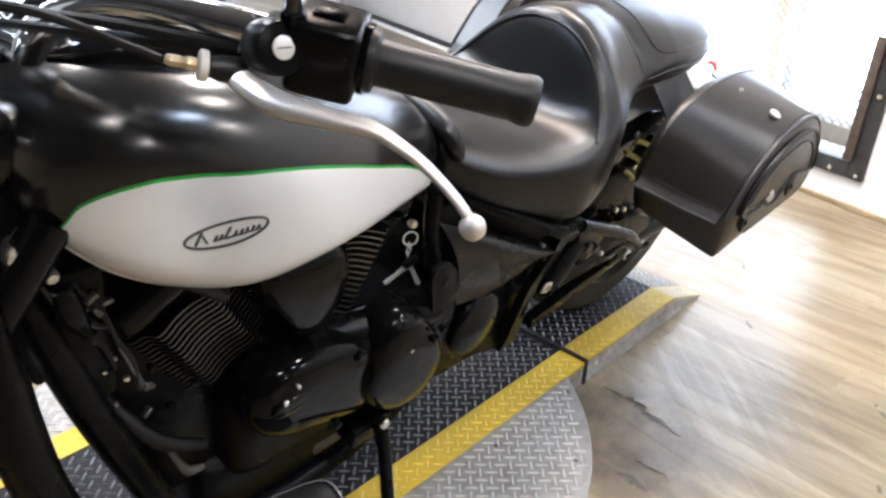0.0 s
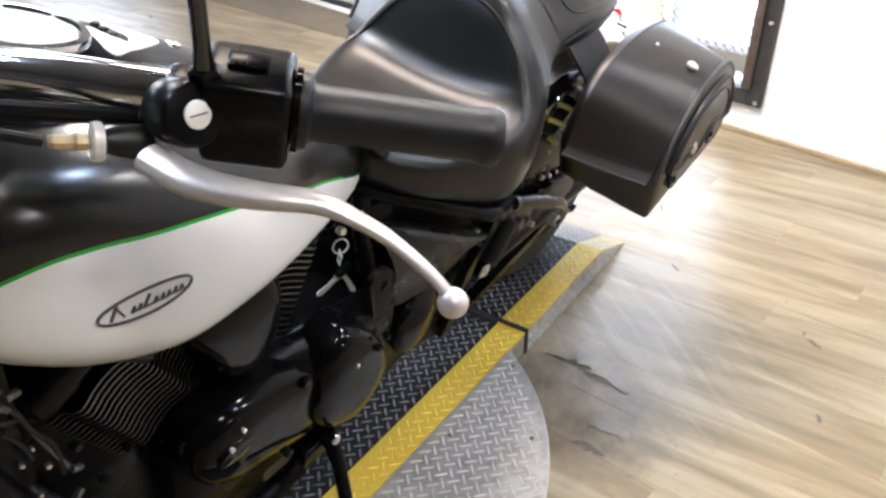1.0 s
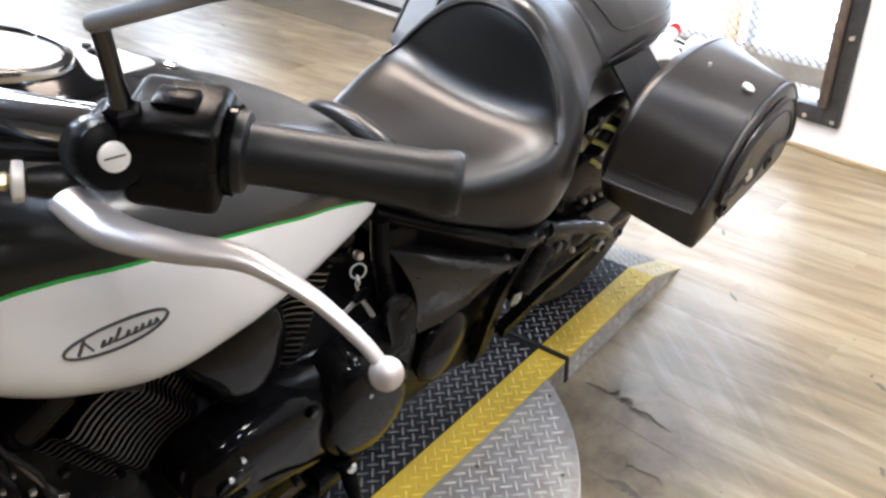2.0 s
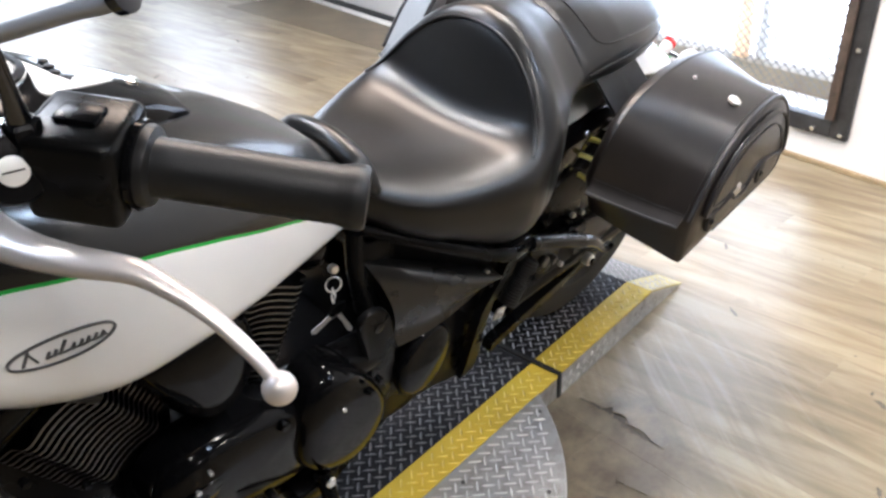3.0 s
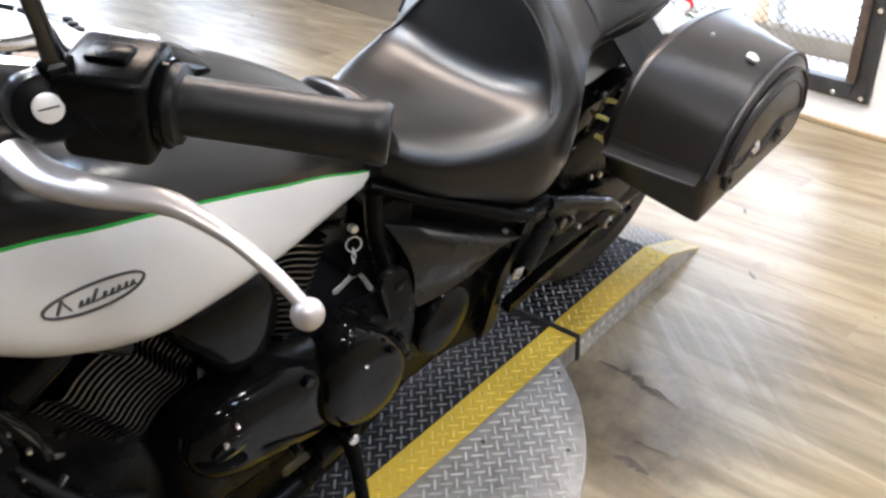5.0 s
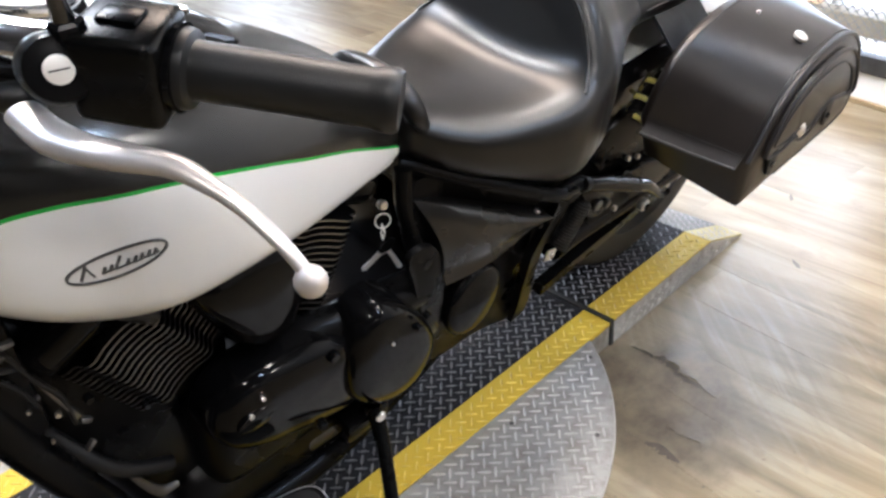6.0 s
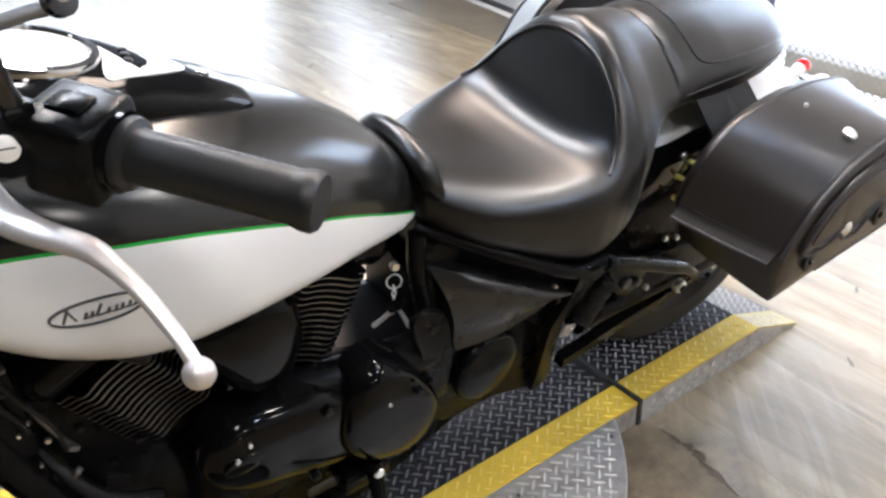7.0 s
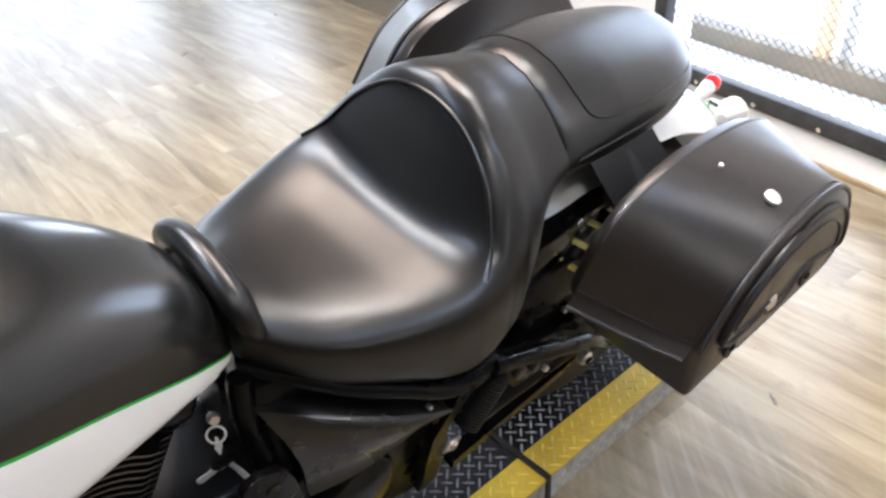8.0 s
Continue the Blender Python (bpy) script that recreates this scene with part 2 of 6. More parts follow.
def plank_wood():
    """Grey-tan vinyl planks with a limed oak print, worn and scuffed."""
    k = Mat("vinyl_plank", (0.3, 0.26, 0.2), 0.3, spec=0.5)
    tc = k.n.new("ShaderNodeTexCoord")
    mp = k.n.new("ShaderNodeMapping")
    mp.inputs["Scale"].default_value = (14, 1.6, 1)
    add = k.n.new("ShaderNodeVectorMath")
    geo = k.n.new("ShaderNodeNewGeometry")
    comb = k.n.new("ShaderNodeCombineXYZ")
    rnd = k.math("ADD", k.random(), k.island())
    k.l.new(k.math("MULTIPLY", rnd, 37.0), comb.inputs[1])
    k.l.new(geo.outputs["Position"], add.inputs[0])
    k.l.new(comb.outputs[0], add.inputs[1])
    k.l.new(add.outputs[0], mp.inputs[0])
    grain = k.noise(1.0, 7, 0.62, mp.outputs[0], 0.6)
    mp2 = k.n.new("ShaderNodeMapping")
    mp2.inputs["Scale"].default_value = (1, 1, 1)
    k.l.new(geo.outputs["Position"], mp2.inputs[0])
    stain, scuff = k.noise(1.3, 6, 0.65, mp2.outputs[0]), k.noise(9, 6, 0.7, mp2.outputs[0])
    wood = k.ramp(grain, [(0.27, (0.118, 0.088, 0.048)), (0.43, (0.205, 0.163, 0.098)), (0.58, (0.295, 0.248, 0.165)), (0.78, (0.37, 0.33, 0.245))])
    mpb = k.n.new("ShaderNodeMapping")
    mpb.inputs["Scale"].default_value = (7.0, 0.9, 1)
    k.l.new(add.outputs[0], mpb.inputs[0])
    band = k.noise(1.0, 4, 0.55, mpb.outputs[0], 0.4)
    wood = k.mix(1.0, wood, k.ramp(band, [(0.34, (0.74, 0.69, 0.60)), (0.50, (0.94, 0.925, 0.89)), (0.66, (1.12, 1.12, 1.11))]), "MULTIPLY")
    tone = k.ramp(rnd, [(0.0, (0.92, 0.915, 0.90)), (0.5, (0.99, 0.99, 0.985)), (1.0, (1.06, 1.055, 1.04))])
    wood = k.mix(1.0, wood, tone, "MULTIPLY")
    wood = k.mix(k.ramp(stain, [(0.46, (0, 0, 0)), (0.72, (0.45, 0.45, 0.45))]), wood, (0.25, 0.23, 0.19))
    wood = k.mix(k.ramp(scuff, [(0.58, (0, 0, 0)), (0.72, (0.5, 0.5, 0.5))]), wood, (0.145, 0.12, 0.085))

    def spot(x, y, r0, r1, wobble):
        """A blotch with a ragged rim round a place on the floor."""
        d = k.n.new("ShaderNodeVectorMath")
        d.operation = "DISTANCE"
        d.inputs[1].default_value = (x, y, 0)
        k.l.new(geo.outputs["Position"], d.inputs[0])
        v = k.math("ADD", d.outputs["Value"], k.math("MULTIPLY", k.math("SUBTRACT", k.noise(7, 5, 0.65, geo.outputs["Position"]), 0.5), wobble))
        return k.ramp(v, [(r0, (1, 1, 1)), (r1, (0, 0, 0))])

    # pale drag scuffs beside the ramp and a brown dirty patch by the round plate
    mp3 = k.n.new("ShaderNodeMapping")
    mp3.inputs["Rotation"].default_value = (0, 0, radians(-48))
    mp4 = k.n.new("ShaderNodeMapping")
    mp4.inputs["Scale"].default_value = (1.3, 34.0, 1)
    k.l.new(mp3.outputs[0], mp4.inputs[0])
    bend = k.n.new("ShaderNodeVectorMath")
    bend.operation = "ADD"
    k.l.new(geo.outputs["Position"], bend.inputs[0])
    warp = k.n.new("ShaderNodeCombineXYZ")
    k.l.new(k.math("MULTIPLY", k.noise(1.6, 2, 0.5, geo.outputs["Position"]), 0.10), warp.inputs[0])
    k.l.new(warp.outputs[0], bend.inputs[1])
    k.l.new(bend.outputs[0], mp3.inputs[0])
    drag = k.noise(1.0, 6, 0.6, mp4.outputs[0])
    zone = spot(0.17, -0.44, 0.14, 0.42, 0.25)
    wood = k.mix(k.math("MULTIPLY", k.ramp(drag, [(0.50, (0, 0, 0)), (0.70, (0.48, 0.48, 0.48))]), zone), wood, (0.38, 0.355, 0.31))
    wood = k.mix(k.math("MULTIPLY", k.ramp(drag, [(0.34, (0.62, 0.62, 0.62)), (0.48, (0, 0, 0))]), zone), wood, (0.17, 0.132, 0.083))
    wood = k.mix(k.math("MULTIPLY", spot(-0.085, -0.43, 0.13, 0.25, 0.26), 0.92), wood, k.ramp(scuff, [(0.35, (0.070, 0.052, 0.032)), (0.65, (0.185, 0.145, 0.090))]))
    fleck = k.noise(38, 3, 0.5, geo.outputs["Position"])
    wood = k.mix(k.ramp(fleck, [(0.70, (0, 0, 0)), (0.75, (0.7, 0.7, 0.7))]), wood, (0.09, 0.075, 0.055))
    k.colour(wood)
    k.roughness(k.mix(0.5, stain, scuff), 0.26, 0.44)
    return k.bump(grain, 0.05, 0.001).m


M_floor = plank_wood()
M_concrete = worn("stained_concrete", (0.17, 0.143, 0.10), 0.55, vary=0.25, scale=3)
M_peel = worn("worn_shaded_backing", (0.095, 0.078, 0.055), 0.5, vary=0.35, scale=14)
M_grey_wall = worn("charcoal_wall_paint", (0.05, 0.047, 0.045), 0.6, vary=0.05, scale=1.2, grain=90, bump=0.1)
M_scar = worn("dark_floor_scar", (0.11, 0.092, 0.07), 0.6, vary=0.4, scale=60)
M_wall = worn("white_wall_paint", (0.78, 0.775, 0.76), 0.6, vary=0.03, scale=1.2, grain=90, bump=0.1)
M_ceiling = worn("ceiling_paint", (0.10, 0.10, 0.105), 0.8, vary=0.04, scale=1.0)
M_trim = worn("tan_trim", (0.34, 0.26, 0.15), 0.5, vary=0.25, scale=8)
M_gate = worn("dark_grey_gate_steel", (0.045, 0.046, 0.048), 0.45, 0.3, vary=0.35, scale=14)
M_rust = worn("rusty_latch_bar", (0.085, 0.062, 0.047), 0.6, 0.3, vary=0.45, scale=20)
M_mesh = worn("expanded_mesh_steel", (0.14, 0.14, 0.145), 0.5, 0.4)
M_door = worn("white_door_enamel", (0.80, 0.80, 0.79), 0.35, vary=0.03)
M_post = worn("orange_timber", (0.82, 0.56, 0.36), 0.6, vary=0.25)
M_pale_post = worn("pale_render", (0.55, 0.55, 0.53), 0.7)
M_yard = worn("sunlit_pale_concrete", (0.78, 0.78, 0.77), 0.8, vary=0.06, scale=2)


def glow(name, colour, strength):
    k = Mat(name, colour, 1.0)
    socket(k.b, "Emission Color").default_value = (*colour, 1)
    k.b.inputs["Emission Strength"].default_value = strength
    return k.m


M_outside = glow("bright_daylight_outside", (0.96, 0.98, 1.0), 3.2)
M_shaded_yard = glow("shaded_daylight_outside", (1.0, 0.98, 0.93), 1.7)
M_diffuser = glow("light_panel_diffuser", (1.0, 0.95, 0.90), 22.0)
M_warm_diffuser = glow("warm_panel_diffuser", (1.0, 0.74, 0.52), 25.0)
M_bulb = glow("warm_bulb_glass", (1.0, 0.80, 0.56), 45.0)
M_cool_bulb = glow("cool_bulb_glass", (0.82, 0.92, 1.0), 40.0)

# ---------------------------------------------------------------- mesh helpers


# parts of the near flank, which are set out in a frame of their own
FLANK_PARTS = set("side_bracket side_cover pivot_cover generator_cover side_engine_cover intake_cover side_stand mount_bolt shift_lever pillion_peg peg_bolt peg_bracket lower_stay ribbed_boot boot_bracket bracket_screw rear_stay_plate pivot_panel handlebar side_stand_mount silencer_bracket side_rail rail_gusset".split())


def part(name, bm, material, parent=None, label="", smooth=40):
    me = bpy.data.meshes.new(name)
    bmesh.ops.recalc_face_normals(bm, faces=bm.faces)
    bm.to_mesh(me)
    bm.free()
    for m in material if isinstance(material, (list, tuple)) else (material,):
        me.materials.append(m)
    if smooth:
        me.polygons.foreach_set("use_smooth", [True] * len(me.polygons))
        me.set_sharp_from_angle(angle=radians(smooth))
    ob = new(name, me)
    if parent is not None:
        ob.parent = parent
    if name in FLANK_PARTS:
        flank(ob)
    if label:
        ob["label"] = label
    return ob


def thing(name, m, label, category, group="", kind=""):
    ob = new(name)
    ob.matrix_world = m
    ob.empty_display_size = 0.05
    return tagged(ob, label, category, group, kind)


def spread(keys, xs):
    """Catmull-Rom through rows (x, a, b, ...), read at xs."""
    k = np.array(keys, float)
    out = []
    for x in xs:
        i = int(np.clip(np.searchsorted(k[:, 0], x) - 1, 0, len(k) - 2))
        p1, p2 = k[i], k[i + 1]
        p0, p3 = k[max(i - 1, 0)], k[min(i + 2, len(k) - 1)]
        h = p2[0] - p1[0]
        u = min(max((x - p1[0]) / h, 0), 1)
        m1 = (p2 - p0) / max(p2[0] - p0[0], 1e-9) * h
        m2 = (p3 - p1) / max(p3[0] - p1[0], 1e-9) * h
        out.append((2 * u**3 - 3 * u**2 + 1) * p1 + (u**3 - 2 * u**2 + u) * m1 + (3 * u**2 - 2 * u**3) * p2 + (u**3 - u**2) * m2)
    return out


def curve_points(pts, n=8):
    """A smooth line through the points."""
    pts = [Vector(p) for p in pts]
    out = []
    for i in range(len(pts) - 1):
        p0, p1, p2, p3 = pts[max(i - 1, 0)], pts[i], pts[i + 1], pts[min(i + 2, len(pts) - 1)]
        for j in range(n):
            u = j / n
            out.append(0.5 * (2 * p1 + (p2 - p0) * u + (2 * p0 - 5 * p1 + 4 * p2 - p3) * u * u + (3 * p1 - p0 - 3 * p2 + p3) * u**3))
    return out + [pts[-1]]


def loft(bm, rings, cap=True, closed=False):
    vs = [[bm.verts.new(p) for p in r] for r in rings]
    n = len(vs[0])
    for a, b in zip(vs, vs[1:] + ([vs[0]] if closed else [])):
        for i in range(n):
            bm.faces.new((a[i], a[(i + 1) % n], b[(i + 1) % n], b[i]))
    if cap and not closed:
        bm.faces.new(vs[0][::-1])
        bm.faces.new(vs[-1])
    return bm


def tube(bm, pts, r, seg=12, smooth=0, flat=1.0):
    """A round bar along points; r may be one radius or one a point."""
    pts = [Vector(p) for p in pts]
    if smooth:
        if not isinstance(r, (int, float)):
            r = [v for v in np.interp(np.linspace(0, len(pts) - 1, (len(pts) - 1) * smooth + 1), range(len(pts)), r)]
        pts = curve_points(pts, smooth)
    rs = [r] * len(pts) if isinstance(r, (int, float)) else r
    t0 = (pts[1] - pts[0]).normalized()
    side = t0.orthogonal().normalized() if abs(t0.z) > 0.95 else t0.cross(Vector((0, 0, 1))).normalized()
    rings = []
    for i, p in enumerate(pts):
        t = (pts[min(i + 1, len(pts) - 1)] - pts[max(i - 1, 0)]).normalized()
        side = (side - t * side.dot(t)).normalized()
        up = t.cross(side)
        rings.append([p + float(rs[i]) * (side * math.cos(a) + up * flat * math.sin(a)) for a in np.linspace(0, 2 * math.pi, seg, endpoint=False)])
    return loft(bm, rings)


def lathe(bm, profile, p, axis, seg=32):
    """A turned shape: rows (radius, way along the axis) from p."""
    p, ax = Vector(p), Vector(axis).normalized()
    side = ax.orthogonal().normalized()
    up = ax.cross(side)
    rings = [[p + ax * float(h) + float(max(r, 1e-4)) * (side * math.cos(a) + up * math.sin(a)) for a in np.linspace(0, 2 * math.pi, seg, endpoint=False)] for r, h in profile]
    return loft(bm, rings)


def disc_bolt(bm, p, axis, r, h, seg=12):
    return lathe(bm, [(r * 0.96, -h), (r, 0), (r, h * 0.6), (r * 0.8, h)], p, axis, seg)


def block(bm, lo, hi, bevel=0.0, seg=2, m=None):
    """A box from corner to corner with rounded edges."""
    g = bmesh.ops.create_cube(bm, size=1)["verts"]
    lo, hi = Vector(lo), Vector(hi)
    for v in g:
        v.co = Vector([(lo[i] + hi[i]) / 2 + v.co[i] * (hi[i] - lo[i]) for i in range(3)])
    if bevel:
        edges = list({e for v in g for e in v.link_edges})
        g = [v for v in bmesh.ops.bevel(bm, geom=edges, offset=bevel, segments=seg, affect="EDGES", profile=0.5)["verts"]]
        g = list({v for f in {f for v in g for f in v.link_faces} for v in f.verts})
    if m is not None:
        for v in g:
            v.co = m @ v.co
    return bm


def plate(bm, outline, depth, m, bevel=0.0, seg=2):
    """A flat outline (x, y) given thickness along z, then laid by m."""
    a = [bm.verts.new((x, y, 0)) for x, y in outline]
    f = bm.faces.new(a)
    g = bmesh.ops.extrude_face_region(bm, geom=[f])["geom"]
    top = [v for v in g if isinstance(v, bmesh.types.BMVert)]
    for v in top:
        v.co.z += depth
    vs = set(a + top)
    if bevel:
        te = {e for v in top for e in v.link_edges if e.other_vert(v) in top}
        out = bmesh.ops.bevel(bm, geom=list(te), offset=bevel, segments=seg, affect="EDGES", profile=0.5)["verts"]
        vs = {v for v in vs if v.is_valid} | set(out)
    for v in vs:
        v.co = m @ v.co
    return bm


def rounded(points, n=5):
    """A closed outline made smooth through its points."""
    pts = [Vector((x, y, 0)) for x, y in points]
    k = len(pts)
    out = []
    for i in range(k):
        p0, p1, p2, p3 = pts[i - 1], pts[i], pts[(i + 1) % k], pts[(i + 2) % k]
        for j in range(n):
            u = j / n
            q = 0.5 * (2 * p1 + (p2 - p0) * u + (2 * p0 - 5 * p1 + 4 * p2 - p3) * u * u + (3 * p1 - p0 - 3 * p2 + p3) * u**3)
            out.append((q.x, q.y))
    return out


SIDE = Matrix(((1, 0, 0, 0), (0, 0, -1, 0), (0, 1, 0, 0), (0, 0, 0, 1)))   # outline (x, z), thickness towards -y


def side_at(y):
    return Matrix.Translation((0, y, 0)) @ SIDE


# ---------------------------------------------------------------- setting
def wall_box(name, lo, hi, material, label, category="wall", bevel=0.0, m=WALL):
    ob = part(name, block(bmesh.new(), lo, hi, bevel), material)
    ob.matrix_world = m
    return tagged(ob, label, category, kind="structure")


GATE_Y0, GATE_Y1, GATE_Z0, GATE_Z1 = -0.365, 0.83, 0.115, 2.15
DOOR_Y0, DOOR_Y1 = 2.05, 3.88
WIN_Y0, WIN_Y1, WIN_Z0, WIN_Z1 = 4.1, 8.4, 0.9, 2.6
CEIL = 2.9
wall_east = tagged(new("wall_east"), "white painted wall round a meshed gate and a service door", "wall", kind="structure")
wall_east.matrix_world = WALL
for lo, hi in [((0, -7, 0), (0.2, GATE_Y0, CEIL)), ((0, GATE_Y0, 0), (0.2, GATE_Y1, GATE_Z0)), ((0, GATE_Y0, GATE_Z1), (0.2, GATE_Y1, CEIL)),
               ((0, GATE_Y1, 0), (0.2, DOOR_Y0, CEIL)), ((0, DOOR_Y0, 2.1), (0.2, DOOR_Y1, CEIL)), ((0, DOOR_Y1, 0), (0.2, WIN_Y0, CEIL)),
               ((0, WIN_Y0, 0), (0.2, WIN_Y1, WIN_Z0)), ((0, WIN_Y0, WIN_Z1), (0.2, WIN_Y1, CEIL)), ((0, WIN_Y1, 0), (0.2, 9, CEIL))]:
    part("wall_panel", block(bmesh.new(), lo, hi), M_wall, wall_east)
# unseen wall, dark so that black paint reflects little
wall_box("wall_south", (-7.2, -7, 0), (-0.01, -6.8, CEIL), M_grey_wall, "unseen wall, kept charcoal to darken reflections")
wall_north = tagged(new("wall_north"), "white painted wall round a wide bright window", "wall", kind="structure")
wall_north.matrix_world = WALL
NWIN = (-5.6, -0.45, 0.75, 2.6)
for lo, hi in [((-7.2, 8.8, 0), (NWIN[0], 9, CEIL)), ((NWIN[1], 8.8, 0), (-0.01, 9, CEIL)), ((NWIN[0], 8.8, 0), (NWIN[1], 9, NWIN[2])), ((NWIN[0], 8.8, NWIN[3]), (NWIN[1], 9, CEIL))]:
    part("wall_panel", block(bmesh.new(), lo, hi), M_wall, wall_north)
# unseen west side: dark half cuts reflections, added white half lightens the seat's dish
wall_box("wall_west", (-7.4, -7, 0), (-7.2, 1.0, CEIL), M_grey_wall, "unseen wall, kept charcoal to darken reflections")
wall_box("wall_northwest", (-7.4, 1.0, 0), (-7.2, 9, CEIL), M_wall, "unseen wall, made white to lighten the seat's reflections")
wall_box("ceiling", (-7.4, -7, CEIL), (0.2, 9, CEIL + 0.15), M_ceiling, "plain dark grey ceiling", "ceiling")
trim = wall_box("baseboard", (-0.018, -6.8, 0.0), (-0.002, DOOR_Y0 - 0.05, 0.018), M_trim, "tan skirting strip along the white wall", "baseboard", 0.004)

# ground beneath and outside
ground = part("ground", block(bmesh.new(), (-60, -60, -0.3), (60, 60, -0.03)), M_concrete)
tagged(ground, "pale concrete ground under and beyond the building", "ground", kind="structure")
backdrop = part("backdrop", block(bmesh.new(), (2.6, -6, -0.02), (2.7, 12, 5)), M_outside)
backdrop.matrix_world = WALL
glare = part("pavement_2", block(bmesh.new(), (0.22, -6, -0.028), (2.6, 12, -0.015)), M_yard)
glare.matrix_world = WALL
far_glare = part("backdrop_north", block(bmesh.new(), (-8, 10.4, -0.02), (2.5, 10.5, 5)), M_shaded_yard)
far_glare.matrix_world = WALL
tagged(far_glare, "overexposed white daylight outside the wide window", "backdrop", kind="structure")
tagged(glare, "sunlit pale concrete ground outside the openings", "ground", kind="structure")
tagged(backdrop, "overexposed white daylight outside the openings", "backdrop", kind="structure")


# gate: a dark steel frame with expanded mesh, bolted on the wall's face
def build_gate():
    g = tagged(new("window_1"), "dark grey steel gate frame with expanded metal mesh over daylight", "gate", kind="structure")
    g.matrix_world = WALL
    w = 0.062
    for lo, hi in [((-0.02, GATE_Y0, GATE_Z0), (0.03, GATE_Y0 + w, GATE_Z1)), ((-0.02, GATE_Y1 - w, GATE_Z0), (0.03, GATE_Y1, GATE_Z1)),
                   ((-0.02, GATE_Y0 + w, GATE_Z0), (0.03, GATE_Y1 - w, GATE_Z0 + w)), ((-0.02, GATE_Y0 + w, GATE_Z1 - w), (0.03, GATE_Y1 - w, GATE_Z1))]:
        part("window_frame", block(bmesh.new(), lo, hi, 0.004), M_gate, g)
    part("latch_bar", block(bmesh.new(), (-0.034, GATE_Y0 + w - 0.012, GATE_Z0 + w + 0.005), (-0.0205, GATE_Y0 + w + 0.022, GATE_Z0 + 0.52), 0.004), M_rust, g, "rusty brown latch bar")
    for z in (GATE_Z0 + 0.02, GATE_Z0 + 0.32, GATE_Z0 + 0.9, GATE_Z0 + 1.5):
        part("bolt", disc_bolt(bmesh.new(), (-0.0205, GATE_Y0 + 0.022, z), (-1, 0, 0), 0.010, 0.006), M_alu_bright, g)
    for y in (-0.24, 0.03, 0.30, 0.57):
        part("bolt", disc_bolt(bmesh.new(), (-0.0205, y, GATE_Z0 + 0.02), (-1, 0, 0), 0.010, 0.006), M_alu_bright, g)
    bm = bmesh.new()
    dy, dz, r = 0.036, 0.017, 0.0009
    y0, y1, z0, z1 = GATE_Y0 + w - 0.006, GATE_Y1 - w + 0.006, GATE_Z0 + w - 0.006, 1.35
    ny, nz = int((y1 - y0) / dy), int((z1 - z0) / dz)
    for j in range(nz):
        for i in range(ny):
            a = Vector((0.012, y0 + (i + 0.5 * (j % 2)) * dy, z0 + j * dz))
            for s in (1, -1):
                b = a + Vector((0, s * dy / 2, dz))
                if not (y0 - 0.002 < b.y < y1 + 0.002):
                    continue
                n = Vector((0, -(b - a).z, (b - a).y)).normalized() * r
                v = [bm.verts.new(q) for q in (a - n, a + n, b + n, b - n)]
                f = [bm.verts.new(q.co + Vector((0.003, 0, 0))) for q in v]
                bm.faces.new(v)
                bm.faces.new(f[::-1])
                for k in (0, 2):
                    bm.faces.new((v[k], f[k], f[(k + 1) % 4], v[(k + 1) % 4]))
    tagged(part("mesh_screen", bm, M_mesh, g, "dark expanded metal mesh", smooth=0), kind="stuff")
    pane = part("pane", block(bmesh.new(), (0.10, GATE_Y0, GATE_Z0), (0.106, GATE_Y1, GATE_Z1)), M_glass, g)
    pane.visible_shadow = False
    return g


kg = Mat("clear_glass", (1, 1, 1), 0.0)
socket(kg.b, "Transmission Weight").default_value = 1.0
kg.b.inputs["IOR"].default_value = 1.1
M_glass = kg.m
build_gate()


def outside_post(name, y, x, width, material, label):
    ob = part(name, block(bmesh.new(), (x, y, -0.03), (x + 0.05, y + width, 3.2), 0.01), material)
    ob.matrix_world = WALL
    return tagged(ob, label, "post", kind="structure")


outside_post("post_1", 0.540, 0.70, 0.065, M_post, "orange timber post standing outside the gate")
outside_post("post_2", 0.462, 0.73, 0.040, M_pale_post, "pale post standing outside the gate")
rail = part("rail_1", block(bmesh.new(), (0.66, -1.2, -0.03), (0.78, 1.9, 0.070), 0.01), M_concrete)
rail.matrix_world = WALL
tagged(rail, "grey low kerb running along outside the gate", "rail", kind="structure")


def build_door():
    d = tagged(new("door_1"), "white sectional service door with a dark gap under it", "door", kind="structure")
    d.matrix_world = WALL
    for i, (z0, z1) in enumerate(((0.022, 0.56), (0.566, 1.06), (1.066, 1.56), (1.566, 2.1))):
        part("panel", block(bmesh.new(), (0.08, DOOR_Y0, z0), (0.12, DOOR_Y1, z1), 0.004), M_door, d)
    part("bottom_seal", block(bmesh.new(), (0.021, DOOR_Y0, 0.0), (0.119, DOOR_Y1, 0.018), 0.004), M_seal, d, "black rubber bottom seal")
    part("threshold", block(bmesh.new(), (-0.03, DOOR_Y0, 0.0), (0.02, DOOR_Y1, 0.014), 0.004), M_door, d, "white painted threshold strip")
    for y in (DOOR_Y0, DOOR_Y1 - 0.0):
        part("track", block(bmesh.new(), (0.02, y - 0.03, 0.0), (0.055, y + 0.03, 2.1), 0.004), M_alu, d, "metal guide track")
    return d


